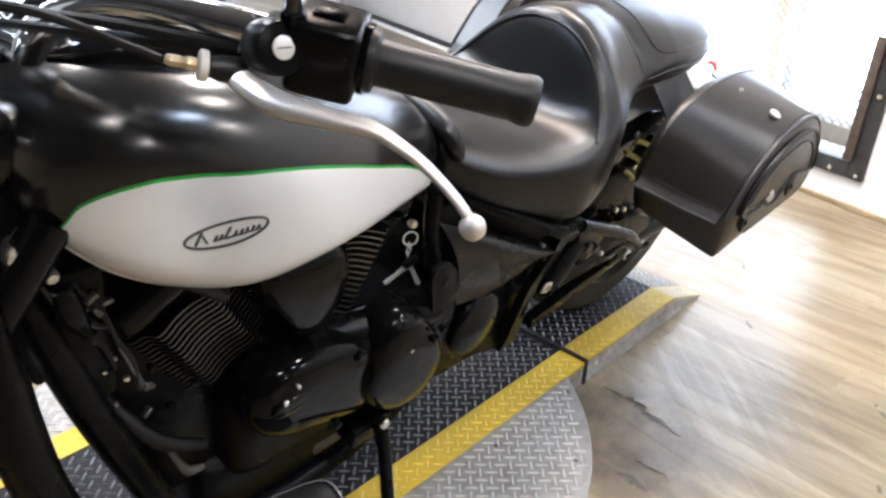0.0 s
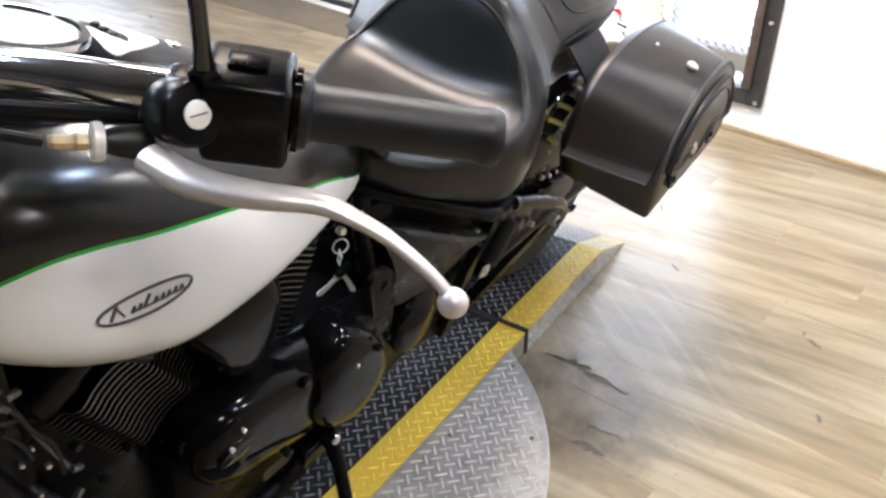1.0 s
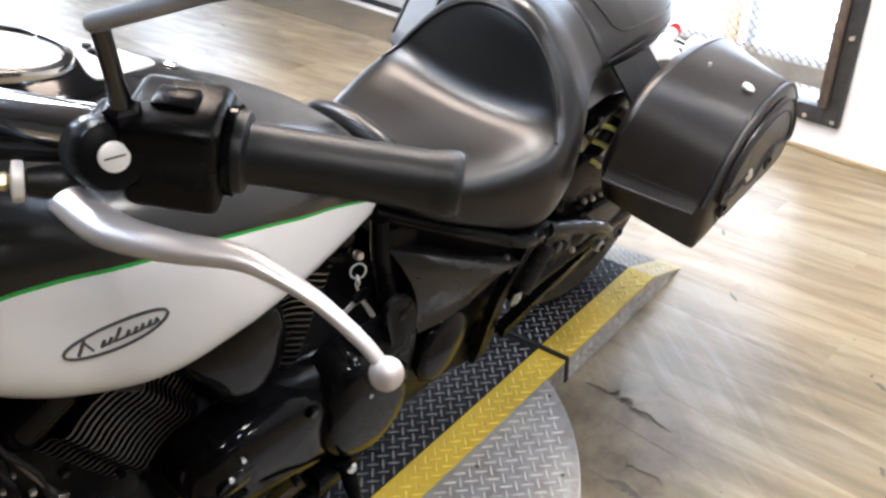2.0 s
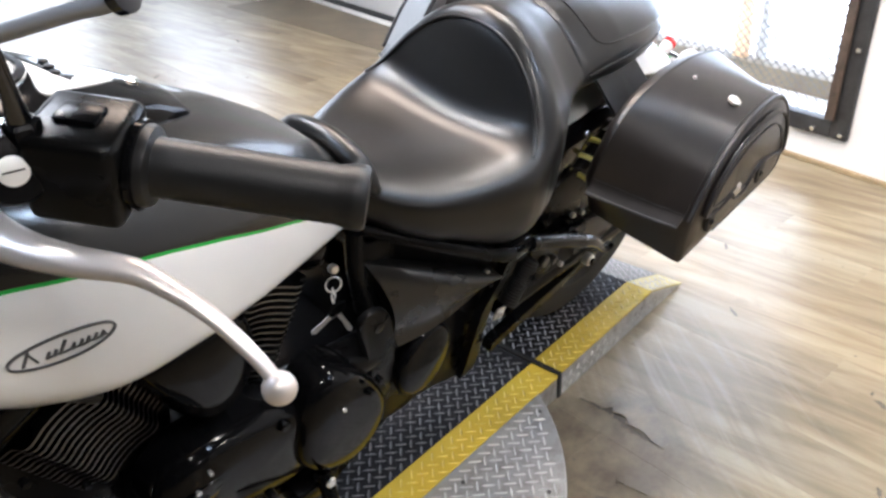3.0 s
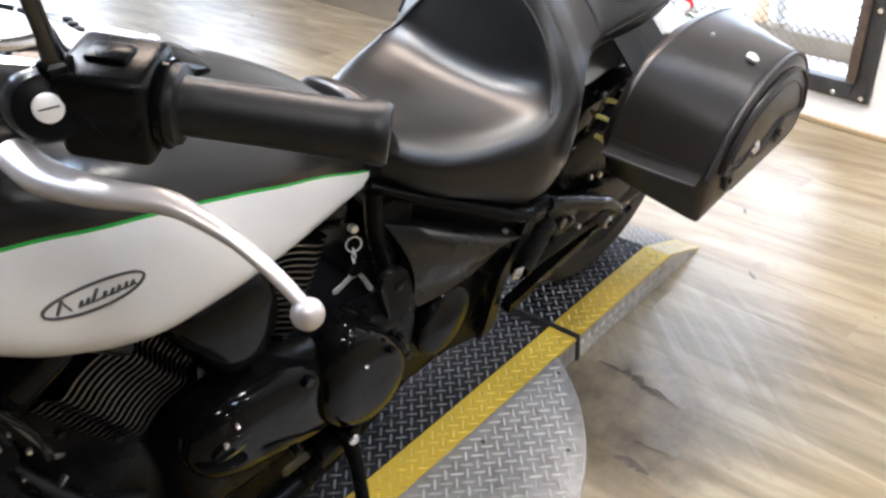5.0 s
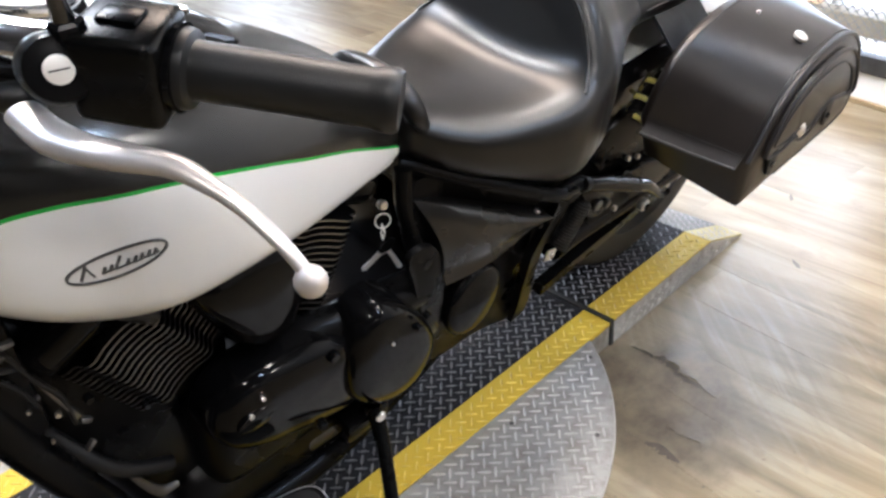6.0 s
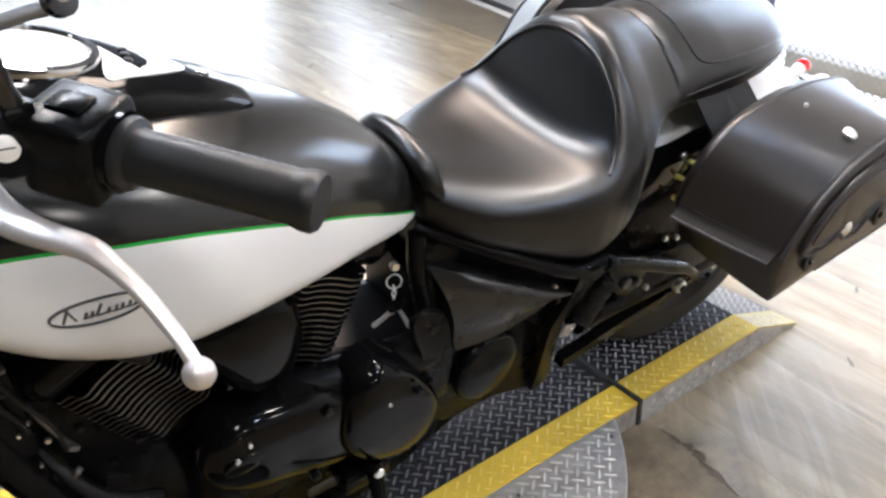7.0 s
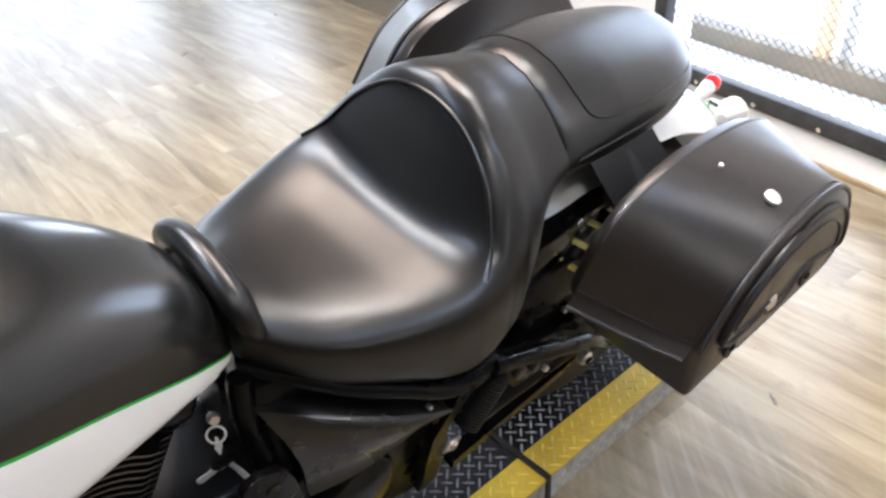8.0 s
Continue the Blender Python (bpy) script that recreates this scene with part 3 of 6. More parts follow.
build_door()
wall_box("wall_pier", (-0.30, 3.95, 0), (-0.001, 4.09, CEIL), M_wall, "white painted pier beside the service door", "wall", 0.006)
win = tagged(new("window_2"), "large bright window with a white frame", "window", kind="structure")
win.matrix_world = WALL
for lo, hi in [((0.02, WIN_Y0, WIN_Z0), (0.08, WIN_Y0 + 0.06, WIN_Z1)), ((0.02, WIN_Y1 - 0.06, WIN_Z0), (0.08, WIN_Y1, WIN_Z1)),
               ((0.02, WIN_Y0 + 0.06, WIN_Z0), (0.08, WIN_Y1 - 0.06, WIN_Z0 + 0.06)), ((0.02, WIN_Y0 + 0.06, WIN_Z1 - 0.06), (0.08, WIN_Y1 - 0.06, WIN_Z1))]:
    part("window_frame", block(bmesh.new(), lo, hi, 0.004), M_door, win)
win = tagged(new("window_3"), "wide bright window with a white frame and mullions", "window", kind="structure")
win.matrix_world = WALL
for lo, hi in [((x, 8.84, NWIN[2]), (x + 0.06, 8.90, NWIN[3])) for x in (NWIN[0], -3.92, -2.20, NWIN[1] - 0.06)]:
    part("window_frame", block(bmesh.new(), lo, hi, 0.004), M_door, win)


# unseen flat light panels, added under the ceiling for the sheen on the seat
def build_panel(x, y, shine):
    t = thing("ceiling_panel", pose(x, y, CEIL - 0.03, 0, 0, -11.9), "flat %s light panel fixed under the ceiling" % ("warm" if shine is M_warm_diffuser else "white"), "ceiling light", "ceiling panels")
    for lo, hi in (((-0.32, -0.62, -0.02), (-0.29, 0.62, 0.03)), ((0.29, -0.62, -0.02), (0.32, 0.62, 0.03)), ((-0.29, -0.62, -0.02), (0.29, -0.59, 0.03)), ((-0.29, 0.59, -0.02), (0.29, 0.62, 0.03))):
        part("panel_frame", block(bmesh.new(), lo, hi, 0.003), M_door, t)
    part("diffuser", block(bmesh.new(), (-0.289, -0.589, -0.012), (0.289, 0.589, 0.0)), shine, t, "glowing flat diffuser")
    return t


build_panel(0.38, 0.62, M_warm_diffuser)
build_panel(-0.40, 1.55, M_diffuser)


# ceiling lamps
def build_lamp(x, y, tone):
    t = thing("ceiling_lamp", pose(x, y, LAMP_Z), "round %s pendant lamp hung from the ceiling" % ("warm" if tone is WARM else "cool white"), "lamp", "ceiling lamps")
    part("cord", tube(bmesh.new(), [(0, 0, CEIL - LAMP_Z), (0, 0, 0.10)], 0.004, 6), M_cable, t)
    part("shade", lathe(bmesh.new(), [(0.03, 0.10), (0.035, 0.06), (0.11, 0.02), (0.15, -0.03), (0.147, -0.03), (0.107, 0.016), (0.03, 0.055)], (0, 0, 0), (0, 0, 1)), M_alu, t, "metal shade")
    part("bulb", lathe(bmesh.new(), [(0.002, -0.022), (0.06, -0.020), (0.10, -0.010), (0.10, -0.004), (0.02, 0.03)], (0, 0, 0), (0, 0, 1), 20), M_bulb if tone is WARM else M_cool_bulb, t, "glowing round lens")
    return t


for lamp in LAMPS:
    build_lamp(*lamp[:3])

# ---------------------------------------------------------------- turntable with its tread plates
HZ = 0.069
DECK_Y0, DECK_Y1, STRIPE = -0.25, 0.38, 0.0755
DECK_X0, DECK_X1 = -1.244, -0.008
CX, CY, CR = -0.622, 0.065, 0.622


def lug_mesh(cells, size=0.0130, thick=0.0031, high=0.0024):
    """Raised tread lugs, each an elongated dome; cells give place, level, slope along x and turn."""
    bm = bmesh.new()
    for x, y, z, slope, turn in cells:
        c, s = math.cos(turn), math.sin(turn)
        ring = []
        for k in range(8):
            a = k * math.pi / 4
            u, v = size * math.cos(a) * (1.0 if k % 4 else 1.1), thick * math.sin(a)
            dx, dy = u * c - v * s, u * s + v * c
            ring.append(bm.verts.new((x + dx, y + dy, z + slope * dx - 0.0002)))
        top = []
        for k in (0, 4):
            u = size * 0.62 * (1 if k == 0 else -1)
            top.append(bm.verts.new((x + u * c, y + u * s, z + slope * u * c + high)))
        a, b = top
        for k in range(8):
            p, q = ring[k], ring[(k + 1) % 8]
            if k in (6, 7, 0, 1):
                bm.faces.new((p, q, a))
            else:
                bm.faces.new((p, q, b))
        bm.faces.new((ring[2], b, a))
        bm.faces.new((ring[6], a, b))
    return bm


PITCH = 0.0212


def lug_cells(x0, x1, y0, y1, level, keep=None):
    """Lugs on a lattice at 45 degrees, each pointing at the middle of the next."""
    out = []
    step = PITCH / math.sqrt(2)
    a0, a1 = int((x0 + y0) / (2 * step)) - 2, int((x1 + y1) / (2 * step)) + 2
    b0, b1 = int((x0 - y1) / (2 * step)) - 2, int((x1 - y0) / (2 * step)) + 2
    for i in range(a0, a1):
        for j in range(b0, b1):
            x, y = (i + j) * step, (i - j) * step
            if x0 + 0.008 < x < x1 - 0.008 and y0 + 0.006 < y < y1 - 0.006 and (keep is None or keep(x, y)):
                z, slope = level(x)
                out.append((x, y, z, slope, radians(45 if (i + j) % 2 else -45)))
    return out


def deck(parent, x0, x1, level, depth, black_lug, yellow, yellow_lug):
    """A tread plate deck: a black middle between two yellow edge stripes, with lugs."""
    def slab(y0, y1, lift):
        bm = bmesh.new()
        xs = [x0, x1] if level(x0)[1] == level(x1)[1] else [x0, RAMP_BEND, x1]
        rings = []
        for x in xs:
            z = level(x)[0]
            rings.append([(x, y0, z + lift), (x, y1, z + lift), (x, y1, max(z - depth, 0.0)), (x, y0, max(z - depth, 0.0))])
        return loft(bm, rings)
    y0, y1, w = DECK_Y0, DECK_Y1, STRIPE
    part("tread_plate", slab(y0 + w, y1 - w, 0), M_black_plate, parent, "black painted diamond tread plate", smooth=0)
    flat = lambda x: level(x)
    for a, b in ((y0, y0 + w - 0.001), (y1 - w + 0.001, y1)):
        part("edge_stripe", slab(a, b, 0.0004), yellow, parent, "yellow painted safety stripe", smooth=0)
        tagged(part("tread_pattern", lug_mesh(lug_cells(x0, x1, a, b, level)), yellow_lug, parent, smooth=0), kind="stuff")
    tagged(part("tread_pattern", lug_mesh(lug_cells(x0, x1, y0 + w, y1 - w, level)), black_lug, parent, smooth=0), kind="stuff")


table = thing("turntable", pose(0, 0, 0), "motorcycle turntable of diamond tread plate, black deck with yellow edge stripes", "turntable")
deck(table, DECK_X0, DECK_X1, lambda x: (HZ, 0.0), 0.008, M_lug_sheen, M_yellow_plate, M_lug_yellow)
# the round plate, level with the deck, on both sides of it
for sgn in (-1, 1):
    yy = DECK_Y0 - 0.0012 if sgn < 0 else DECK_Y1 + 0.0012
    half = math.acos(min(1, abs(yy - CY) / CR))
    outline = [(CX + CR * math.sin(a), CY + sgn * CR * math.cos(a)) for a in np.linspace(-half, half, 49)]
    part("round_plate", plate(bmesh.new(), outline if sgn > 0 else outline, 0.007, pose(0, 0, HZ - 0.0072)), M_steel, table, "bare steel diamond tread plate with a rounded rim", smooth=0)
    inside = lambda x, y: (x - CX) ** 2 + (y - CY) ** 2 < (CR - 0.012) ** 2
    a, b = (CY - CR, yy) if sgn < 0 else (yy, CY + CR)
    tagged(part("tread_pattern", lug_mesh(lug_cells(CX - CR, CX + CR, a, b, lambda x: (HZ, 0.0), inside)), M_lug_steel, table, smooth=0), kind="stuff")
    rim = [(CX + CR * math.sin(a), CY + sgn * CR * math.cos(a), HZ - 0.004) for a in np.linspace(-half, half, 49)]
    part("rim_bead", tube(bmesh.new(), rim, 0.003, 6), M_lug_steel, table)
for bx, by in ((-0.131, -0.287), (-0.386, -0.287), (-0.30, -0.43), (-0.86, -0.287), (-1.11, -0.287)):
    part("bolt", disc_bolt(bmesh.new(), (bx, by, HZ), (0, 0, 1), 0.0048, 0.002), M_fin, table)
part("pedestal", lathe(bmesh.new(), [(CR - 0.06, 0.0), (CR - 0.06, HZ - 0.01)], (CX, CY, 0), (0, 0, 1), 48), M_black_satin, table)
for yy in (DECK_Y0 + 0.002, DECK_Y1 - 0.006):
    for xa, xb in ((DECK_X1 - 0.14, DECK_X1), (DECK_X0, DECK_X0 + 0.14)):
        part("side_skirt", block(bmesh.new(), (xa, yy, 0.004), (xb, yy + 0.004, HZ - 0.0085)), M_steel, table)

RAMP_BEND = 0.425
RAMP_END = 0.605


def ramp_level(x):
    top = HZ + 0.003
    return (top, 0.0) if x <= RAMP_BEND else (top + (0.004 - top) * (x - RAMP_BEND) / (RAMP_END - RAMP_BEND), (0.004 - top) / (RAMP_END - RAMP_BEND))


def build_ramp():
    r = thing("loading_ramp", pose(0, 0, 0), "black diamond plate loading ramp with yellow edges against the turntable", "ramp", "loading ramps")
    x0 = 0.006
    y0, y1, w = DECK_Y0, DECK_Y1, STRIPE
    flat = lambda x: ramp_level(min(x, RAMP_BEND))
    for name, a, b, mat, lugs, lab in (("tread_plate", y0 + w, y1 - w, M_black_plate, M_lug_dark, "black painted diamond tread plate"),
                                       ("edge_stripe", y0, y0 + w - 0.001, M_yellow_plate, M_lug_yellow, "yellow painted safety stripe"),
                                       ("edge_stripe", y1 - w + 0.001, y1, M_yellow_plate, M_lug_yellow, "yellow painted safety stripe")):
        part(name, block(bmesh.new(), (x0, a, HZ - 0.003), (RAMP_BEND, b, HZ + 0.003)), mat, r, lab, smooth=0)
        tagged(part("tread_pattern", lug_mesh(lug_cells(x0, RAMP_BEND, a, b, flat)), lugs, r, smooth=0), kind="stuff")
        bm = bmesh.new()
        ring = lambda x, z: [(x, a, z), (x, b, z), (x, b, max(z - 0.006, 0.0005)), (x, a, max(z - 0.006, 0.0005))]
        loft(bm, [ring(RAMP_BEND + 0.001, HZ + 0.003), ring(RAMP_END, 0.0045)])
        part("approach_plate", bm, M_dull_steel if name == "tread_plate" else M_pale_plate, r, "scuffed sloping approach plate", smooth=0)
        tagged(part("tread_pattern", lug_mesh(lug_cells(RAMP_BEND, RAMP_END, a, b, ramp_level)), M_lug_steel, r, smooth=0), kind="stuff")
    for yy in (y0, y1 - 0.005):
        m = Matrix.Translation((0, yy + 0.005, 0)) @ SIDE
        part("side_plate", plate(bmesh.new(), [(x0, 0.001), (RAMP_END - 0.01, 0.001), (RAMP_BEND, HZ - 0.0035), (x0, HZ - 0.0035)], 0.005, m), M_steel, r, "bare steel tread plate side", smooth=0)
        slant = lambda x, z: z < HZ - 0.008 and (x < RAMP_BEND or z < (HZ - 0.008) * (RAMP_END - 0.02 - x) / (RAMP_END - RAMP_BEND))
        bm = lug_mesh(lug_cells(x0, RAMP_END, 0.0, HZ - 0.004, lambda x: (0.0, 0.0), slant), 0.0085, 0.0024, 0.0032)
        for v in bm.verts:
            v.co = Vector((v.co.x, (yy if yy == y0 else yy + 0.005) + (-v.co.z if yy == y0 else v.co.z), v.co.y))
        tagged(part("tread_pattern", bm, M_lug_steel, r, smooth=0), kind="stuff")
    part("joint_seal", block(bmesh.new(), (DECK_X1 + 0.001, y0 - 0.002, 0.002), (x0 - 0.001, y1 + 0.002, HZ + 0.004)), M_seal, r, "black rubber joint strip")
    return r


ramp_back = build_ramp()
copy_thing(ramp_back, pose(DECK_X0 + DECK_X1, CY * 2, 0, 0, 0, 180))

# ---------------------------------------------------------------- floor of vinyl planks, peeled in one place
floor = tagged(new("floor"), "worn grey-tan wood-look vinyl plank floor", "floor", kind="structure")
floor.matrix_world = pose(0, 0, 0, 0, 0, -6)
PW, PL = 0.152, 0.914
plank_meshes = {}


def plank_mesh(length):
    key = round(length, 3)
    if key not in plank_meshes:
        bm = block(bmesh.new(), (0.0001, 0.0001, -0.012), (PW - 0.0001, length - 0.0001, 0.0))
        top = [e for e in bm.edges if all(v.co.z > -0.001 for v in e.verts)]
        bmesh.ops.bevel(bm, geom=top, offset=0.0003, segments=1, affect="EDGES")
        me = bpy.data.meshes.new("plank")
        bm.to_mesh(me)
        bm.free()
        me.materials.append(M_floor)
        plank_meshes[key] = me
    return plank_meshes[key]


def lay_planks():
    rng = random.Random(7)
    far = bmesh.new()
    for i in range(-46, 24):
        off = rng.random() * PL
        for j in range(-9, 12):
            x, y = i * PW, j * PL + off
            if (WALL.inverted() @ floor.matrix_world @ Vector((x + PW / 2, y + PL / 2, 0))).x > 0.12:
                continue
            if -1.6 < x < 2.3 and -2.2 < y < 3.6:
                ob = new("plank", plank_mesh(PL))
                ob.parent = floor
                ob.location = (x, y, 0)
            elif -7 < x < 3.2 and -7 < y < 9:
                block(far, (x + 0.0004, y + 0.0004, -0.012), (x + PW - 0.0004, y + PL - 0.0004, -0.0))
    tagged(part("planks", far, M_floor, floor, smooth=0), kind="stuff")


lay_planks()


def ribbon(bm, inner, outer, z0, z1, thick):
    """A thin torn sheet between two lines on the floor, its inner edge lifted."""
    n = len(inner)
    up = [z1 + (z0 - z1) * math.sin(math.pi * (i + 0.3) / n) ** 0.7 for i in range(n)]
    rings = [[(a.x, a.y, u), (b.x, b.y, z1), (b.x, b.y, z1 - 0.0003), (a.x, a.y, u - thick)] for a, b, u in zip(inner, outer, up)]
    return loft(bm, rings)


def tear(line, width, lift, seed):
    """A lifted edge where the plank skin has torn: a ragged lip along a line."""
    rng = random.Random(seed)
    pts = curve_points([(x, y, 0) for x, y in line], 9)
    mid = Vector((0.0, 0.0, 0.0))
    inner, outer = [], []
    for i, p in enumerate(pts):
        t = (pts[min(i + 1, len(pts) - 1)] - pts[max(i - 1, 0)]).normalized()
        n = Vector((-t.y, t.x, 0))
        fade = math.sin(math.pi * (i + 0.5) / len(pts)) ** 0.5
        inner.append(p + n * ((rng.random() - 0.5) * 0.009 + 0.006 * math.sin(i * 0.55)))
        outer.append(p + n * width * fade + n * 0.004)
    lip = part("torn_lip", ribbon(bmesh.new(), inner, outer, lift, 0.0006, 0.0011), M_floor, floor, "torn and lifted edge of the plank skin", smooth=0)
    # dark strip of bared backing, which also paints the shadow under the lip
    bm = bmesh.new()
    back = [p - Vector((-(pts[min(i + 1, len(pts) - 1)] - pts[max(i - 1, 0)]).normalized().y, (pts[min(i + 1, len(pts) - 1)] - pts[max(i - 1, 0)]).normalized().x, 0)) * (0.008 + 0.012 * rng.random()) * math.sin(math.pi * (i + 0.5) / len(pts)) for i, p in enumerate(pts)]
    ribbon(bm, [p + Vector((0.004, 0, 0)) for p in pts], back, 0.0007, 0.0006, 0.0002)
    part("torn_backing", bm, M_peel, floor, "dirty backing beside the tear, darkened as the lip's shadow", smooth=0)
    for o in (lip, bpy.data.objects["torn_backing"]):
        o.matrix_basis = floor.matrix_world.inverted()


tear([(0.024, -0.284), (0.032, -0.348), (0.036, -0.374), (0.025, -0.409), (0.011, -0.440), (0.006, -0.518)], 0.085, 0.005, 4)
tear([(-0.151, -0.493), (-0.135, -0.521), (-0.144, -0.571)], 0.045, 0.003, 5)
apron = part("pavement_1", plate(bmesh.new(), [(-0.54, 3.95), (-0.434, 3.01), (-0.353, 2.18), (-0.31, 1.72), (-0.031, 1.72), (-0.031, 3.94), (-0.30, 3.945)], 0.003, pose(0, 0, 0.0005), 0.001), M_concrete)
apron.matrix_world = WALL
tagged(apron, "bare tan concrete strip in front of the service door", "floor strip", kind="structure")


def floor_mark(x, y, length, width, turn, seed):
    """A small dark ragged scar in the plank skin."""
    rng = random.Random(seed)
    n = 16
    outline = []
    for i in range(n):
        a = 2 * math.pi * i / n
        q = 0.55 + 0.6 * rng.random()
        outline.append((length / 2 * math.cos(a) * q, width / 2 * math.sin(a) * q))
    ob = part("floor_scar", plate(bmesh.new(), outline, 0.0004, pose(x, y, 0.0002, 0, 0, turn)), M_scar, floor, "small dark scar in the floor", smooth=0)
    ob.matrix_basis = floor.matrix_world.inverted()


for k, (x, y, a, b, turn) in enumerate(((0.873, -0.263, 0.035, 0.012, 30), (1.457, 3.117, 0.09, 0.018, 70), (0.774, 2.899, 0.08, 0.020, 40), (0.80, 2.75, 0.03, 0.012, 10), (1.05, 2.45, 0.02, 0.012, 0), (0.421, -0.832, 0.05, 0.014, 60), (0.562, -0.423, 0.05, 0.010, 50), (0.158, -0.898, 0.03, 0.012, 20), (0.45, -0.80, 0.02, 0.010, 0))):
    floor_mark(x, y, a, b, turn, 20 + k)

# ---------------------------------------------------------------- the motorcycle, leaning on its side stand
BIKE = pose(0, -0.035, HZ, 11.2, 0, 0)
FLANK = pose(0, 0.045, HZ, 15, 0, 0)              # the frame in which the parts on the near flank were set out
LEFT = BIKE.inverted() @ FLANK
bike = thing("motorcycle", BIKE, "black and white cruiser motorcycle leaning on its side stand", "motorcycle")


def flank(ob):
    """Sets a part of the near flank in its place."""
    ob.matrix_basis = LEFT
    return ob


# --- fuel tank: (x, top, bottom, half width, height of the widest line)
TANK = [(-1.165, 0.890, 0.835, 0.055, 0.865), (-1.155, 0.918, 0.812, 0.098, 0.862), (-1.13, 0.945, 0.780, 0.132, 0.855), (-1.09, 0.963, 0.738, 0.160, 0.842),
        (-1.03, 0.970, 0.701, 0.180, 0.818), (-0.95, 0.957, 0.678, 0.195, 0.792), (-0.86, 0.932, 0.676, 0.189, 0.772), (-0.77, 0.899, 0.674, 0.170, 0.754),
        (-0.68, 0.860, 0.669, 0.140, 0.732), (-0.60, 0.812, 0.663, 0.108, 0.706), (-0.558, 0.776, 0.658, 0.086, 0.688), (-0.543, 0.756, 0.656, 0.077, 0.682), (-0.534, 0.726, 0.655, 0.068, 0.676)]


def tank_ring(x, zt, zb, w, zw, n=56):
    ring = []
    for a in np.linspace(0, 2 * math.pi, n, endpoint=False):
        c, s = math.cos(a), math.sin(a)
        e = 2 / 2.8 if s > 0 else 2 / 4.0
        y = w * math.copysign(abs(c) ** e, c)
        z = zw + ((zt - zw) if s > 0 else (zw - zb)) * math.copysign(abs(s) ** e, s)
        ring.append((x, y, z))
    return ring


tank = part("fuel_tank", loft(bmesh.new(), [tank_ring(*r) for r in spread(TANK, np.linspace(-1.165, -0.534, 72))]), M_tank, bike, "satin black fuel tank with a white lower side and green pinstripe", smooth=60)


def tank_side(x, z):
    """The left side's y at a place on the tank."""
    _, zt, zb, w, zw = spread(TANK, [x])[0]
    h = (zt - zw) if z > zw else (zw - zb)
    k = 2.8 if z > zw else 4.0
    s = min(abs(z - zw) / h, 0.999)
    return -w * (1 - s**k) ** (1 / k)


low = [(x, zb + 0.010) for x, _, zb, _, _ in spread(TANK, np.linspace(-1.150, -0.560, 60))]
part("tank_seam", tube(bmesh.new(), [(x, tank_side(x, z) + 0.0002, z) for x, z in low], 0.0022, 8), M_white_paint, tank, "rolled seam along the tank's lower edge")


def on_tank(u, v, lift):
    """Badge coordinates (along the slanted badge, across it) laid on the tank's left side."""
    c, s = math.cos(radians(4)), math.sin(radians(4))
    x, z = -0.993 + u * c - v * s, 0.803 + u * s + v * c
    return Vector((x, tank_side(x, z) - lift, z))


def badge_strip(bm, pts, w, lift=0.0016):
    left, right = [], []
    for i, (u, v) in enumerate(pts):
        a, b = pts[max(i - 1, 0)], pts[min(i + 1, len(pts) - 1)]
        if pts[0] == pts[-1]:
            a, b = pts[i - 1 if i else -2], pts[i + 1 if i < len(pts) - 1 else 1]
        d = math.hypot(b[0] - a[0], b[1] - a[1]) or 1
        nx, ny = -(b[1] - a[1]) / d * w / 2, (b[0] - a[0]) / d * w / 2
        left.append((u + nx, v + ny))
        right.append((u - nx, v - ny))
    rings = [[on_tank(*p, lift), on_tank(*q, lift), on_tank(*q, -0.001), on_tank(*p, -0.001)] for p, q in zip(left, right)]
    return loft(bm, rings)


oval = [(0.0455 * math.cos(a), 0.0150 * math.sin(a)) for a in np.linspace(0, 2 * math.pi, 65)]
oval[-1] = oval[0]
badge = part("tank_badge", badge_strip(bmesh.new(), oval, 0.0024), M_badge, bike, "dark oval badge outline on the white side")
bm = bmesh.new()
for u, h, lean in ((-0.031, 0.016, 0.004), (-0.026, 0.016, -0.003), (-0.014, 0.007, 0.002), (-0.008, 0.007, 0.002), (-0.001, 0.014, 0.004), (0.007, 0.007, 0.002), (0.014, 0.007, 0.002), (0.020, 0.007, 0.002), (0.027, 0.007, 0.002), (0.033, 0.006, 0.002)):
    badge_strip(bm, [(u - lean, -0.006), (u, -0.006 + h / 2), (u + lean, -0.006 + h)], 0.0022)
badge_strip(bm, [(-0.016 + 0.0075 * i, -0.0055 + 0.001 * (i % 2)) for i in range(8)], 0.0014)
part("lettering", bm, M_badge, badge, "dark bars in place of lettering")

# --- dash console on the tank
CON = [(-1.10, 0.014, 0.954, 0.050), (-1.06, 0.026, 0.960, 0.082), (-0.98, 0.038, 0.957, 0.104), (-0.90, 0.037, 0.940, 0.090), (-0.84, 0.033, 0.917, 0.072), (-0.79, 0.028, 0.898, 0.058), (-0.768, 0.024, 0.889, 0.048), (-0.752, 0.020, 0.882, 0.038), (-0.745, 0.014, 0.878, 0.028), (-0.741, 0.006, 0.876, 0.016)]


def con_ring(x, h, z, w):
    return [(x, w * math.cos(a) * 1.0, z + (h * abs(math.sin(a)) ** 0.5 if math.sin(a) > 0 else -0.055 * abs(math.sin(a)) ** 0.5)) for a in np.linspace(0, 2 * math.pi, 28, endpoint=False)]


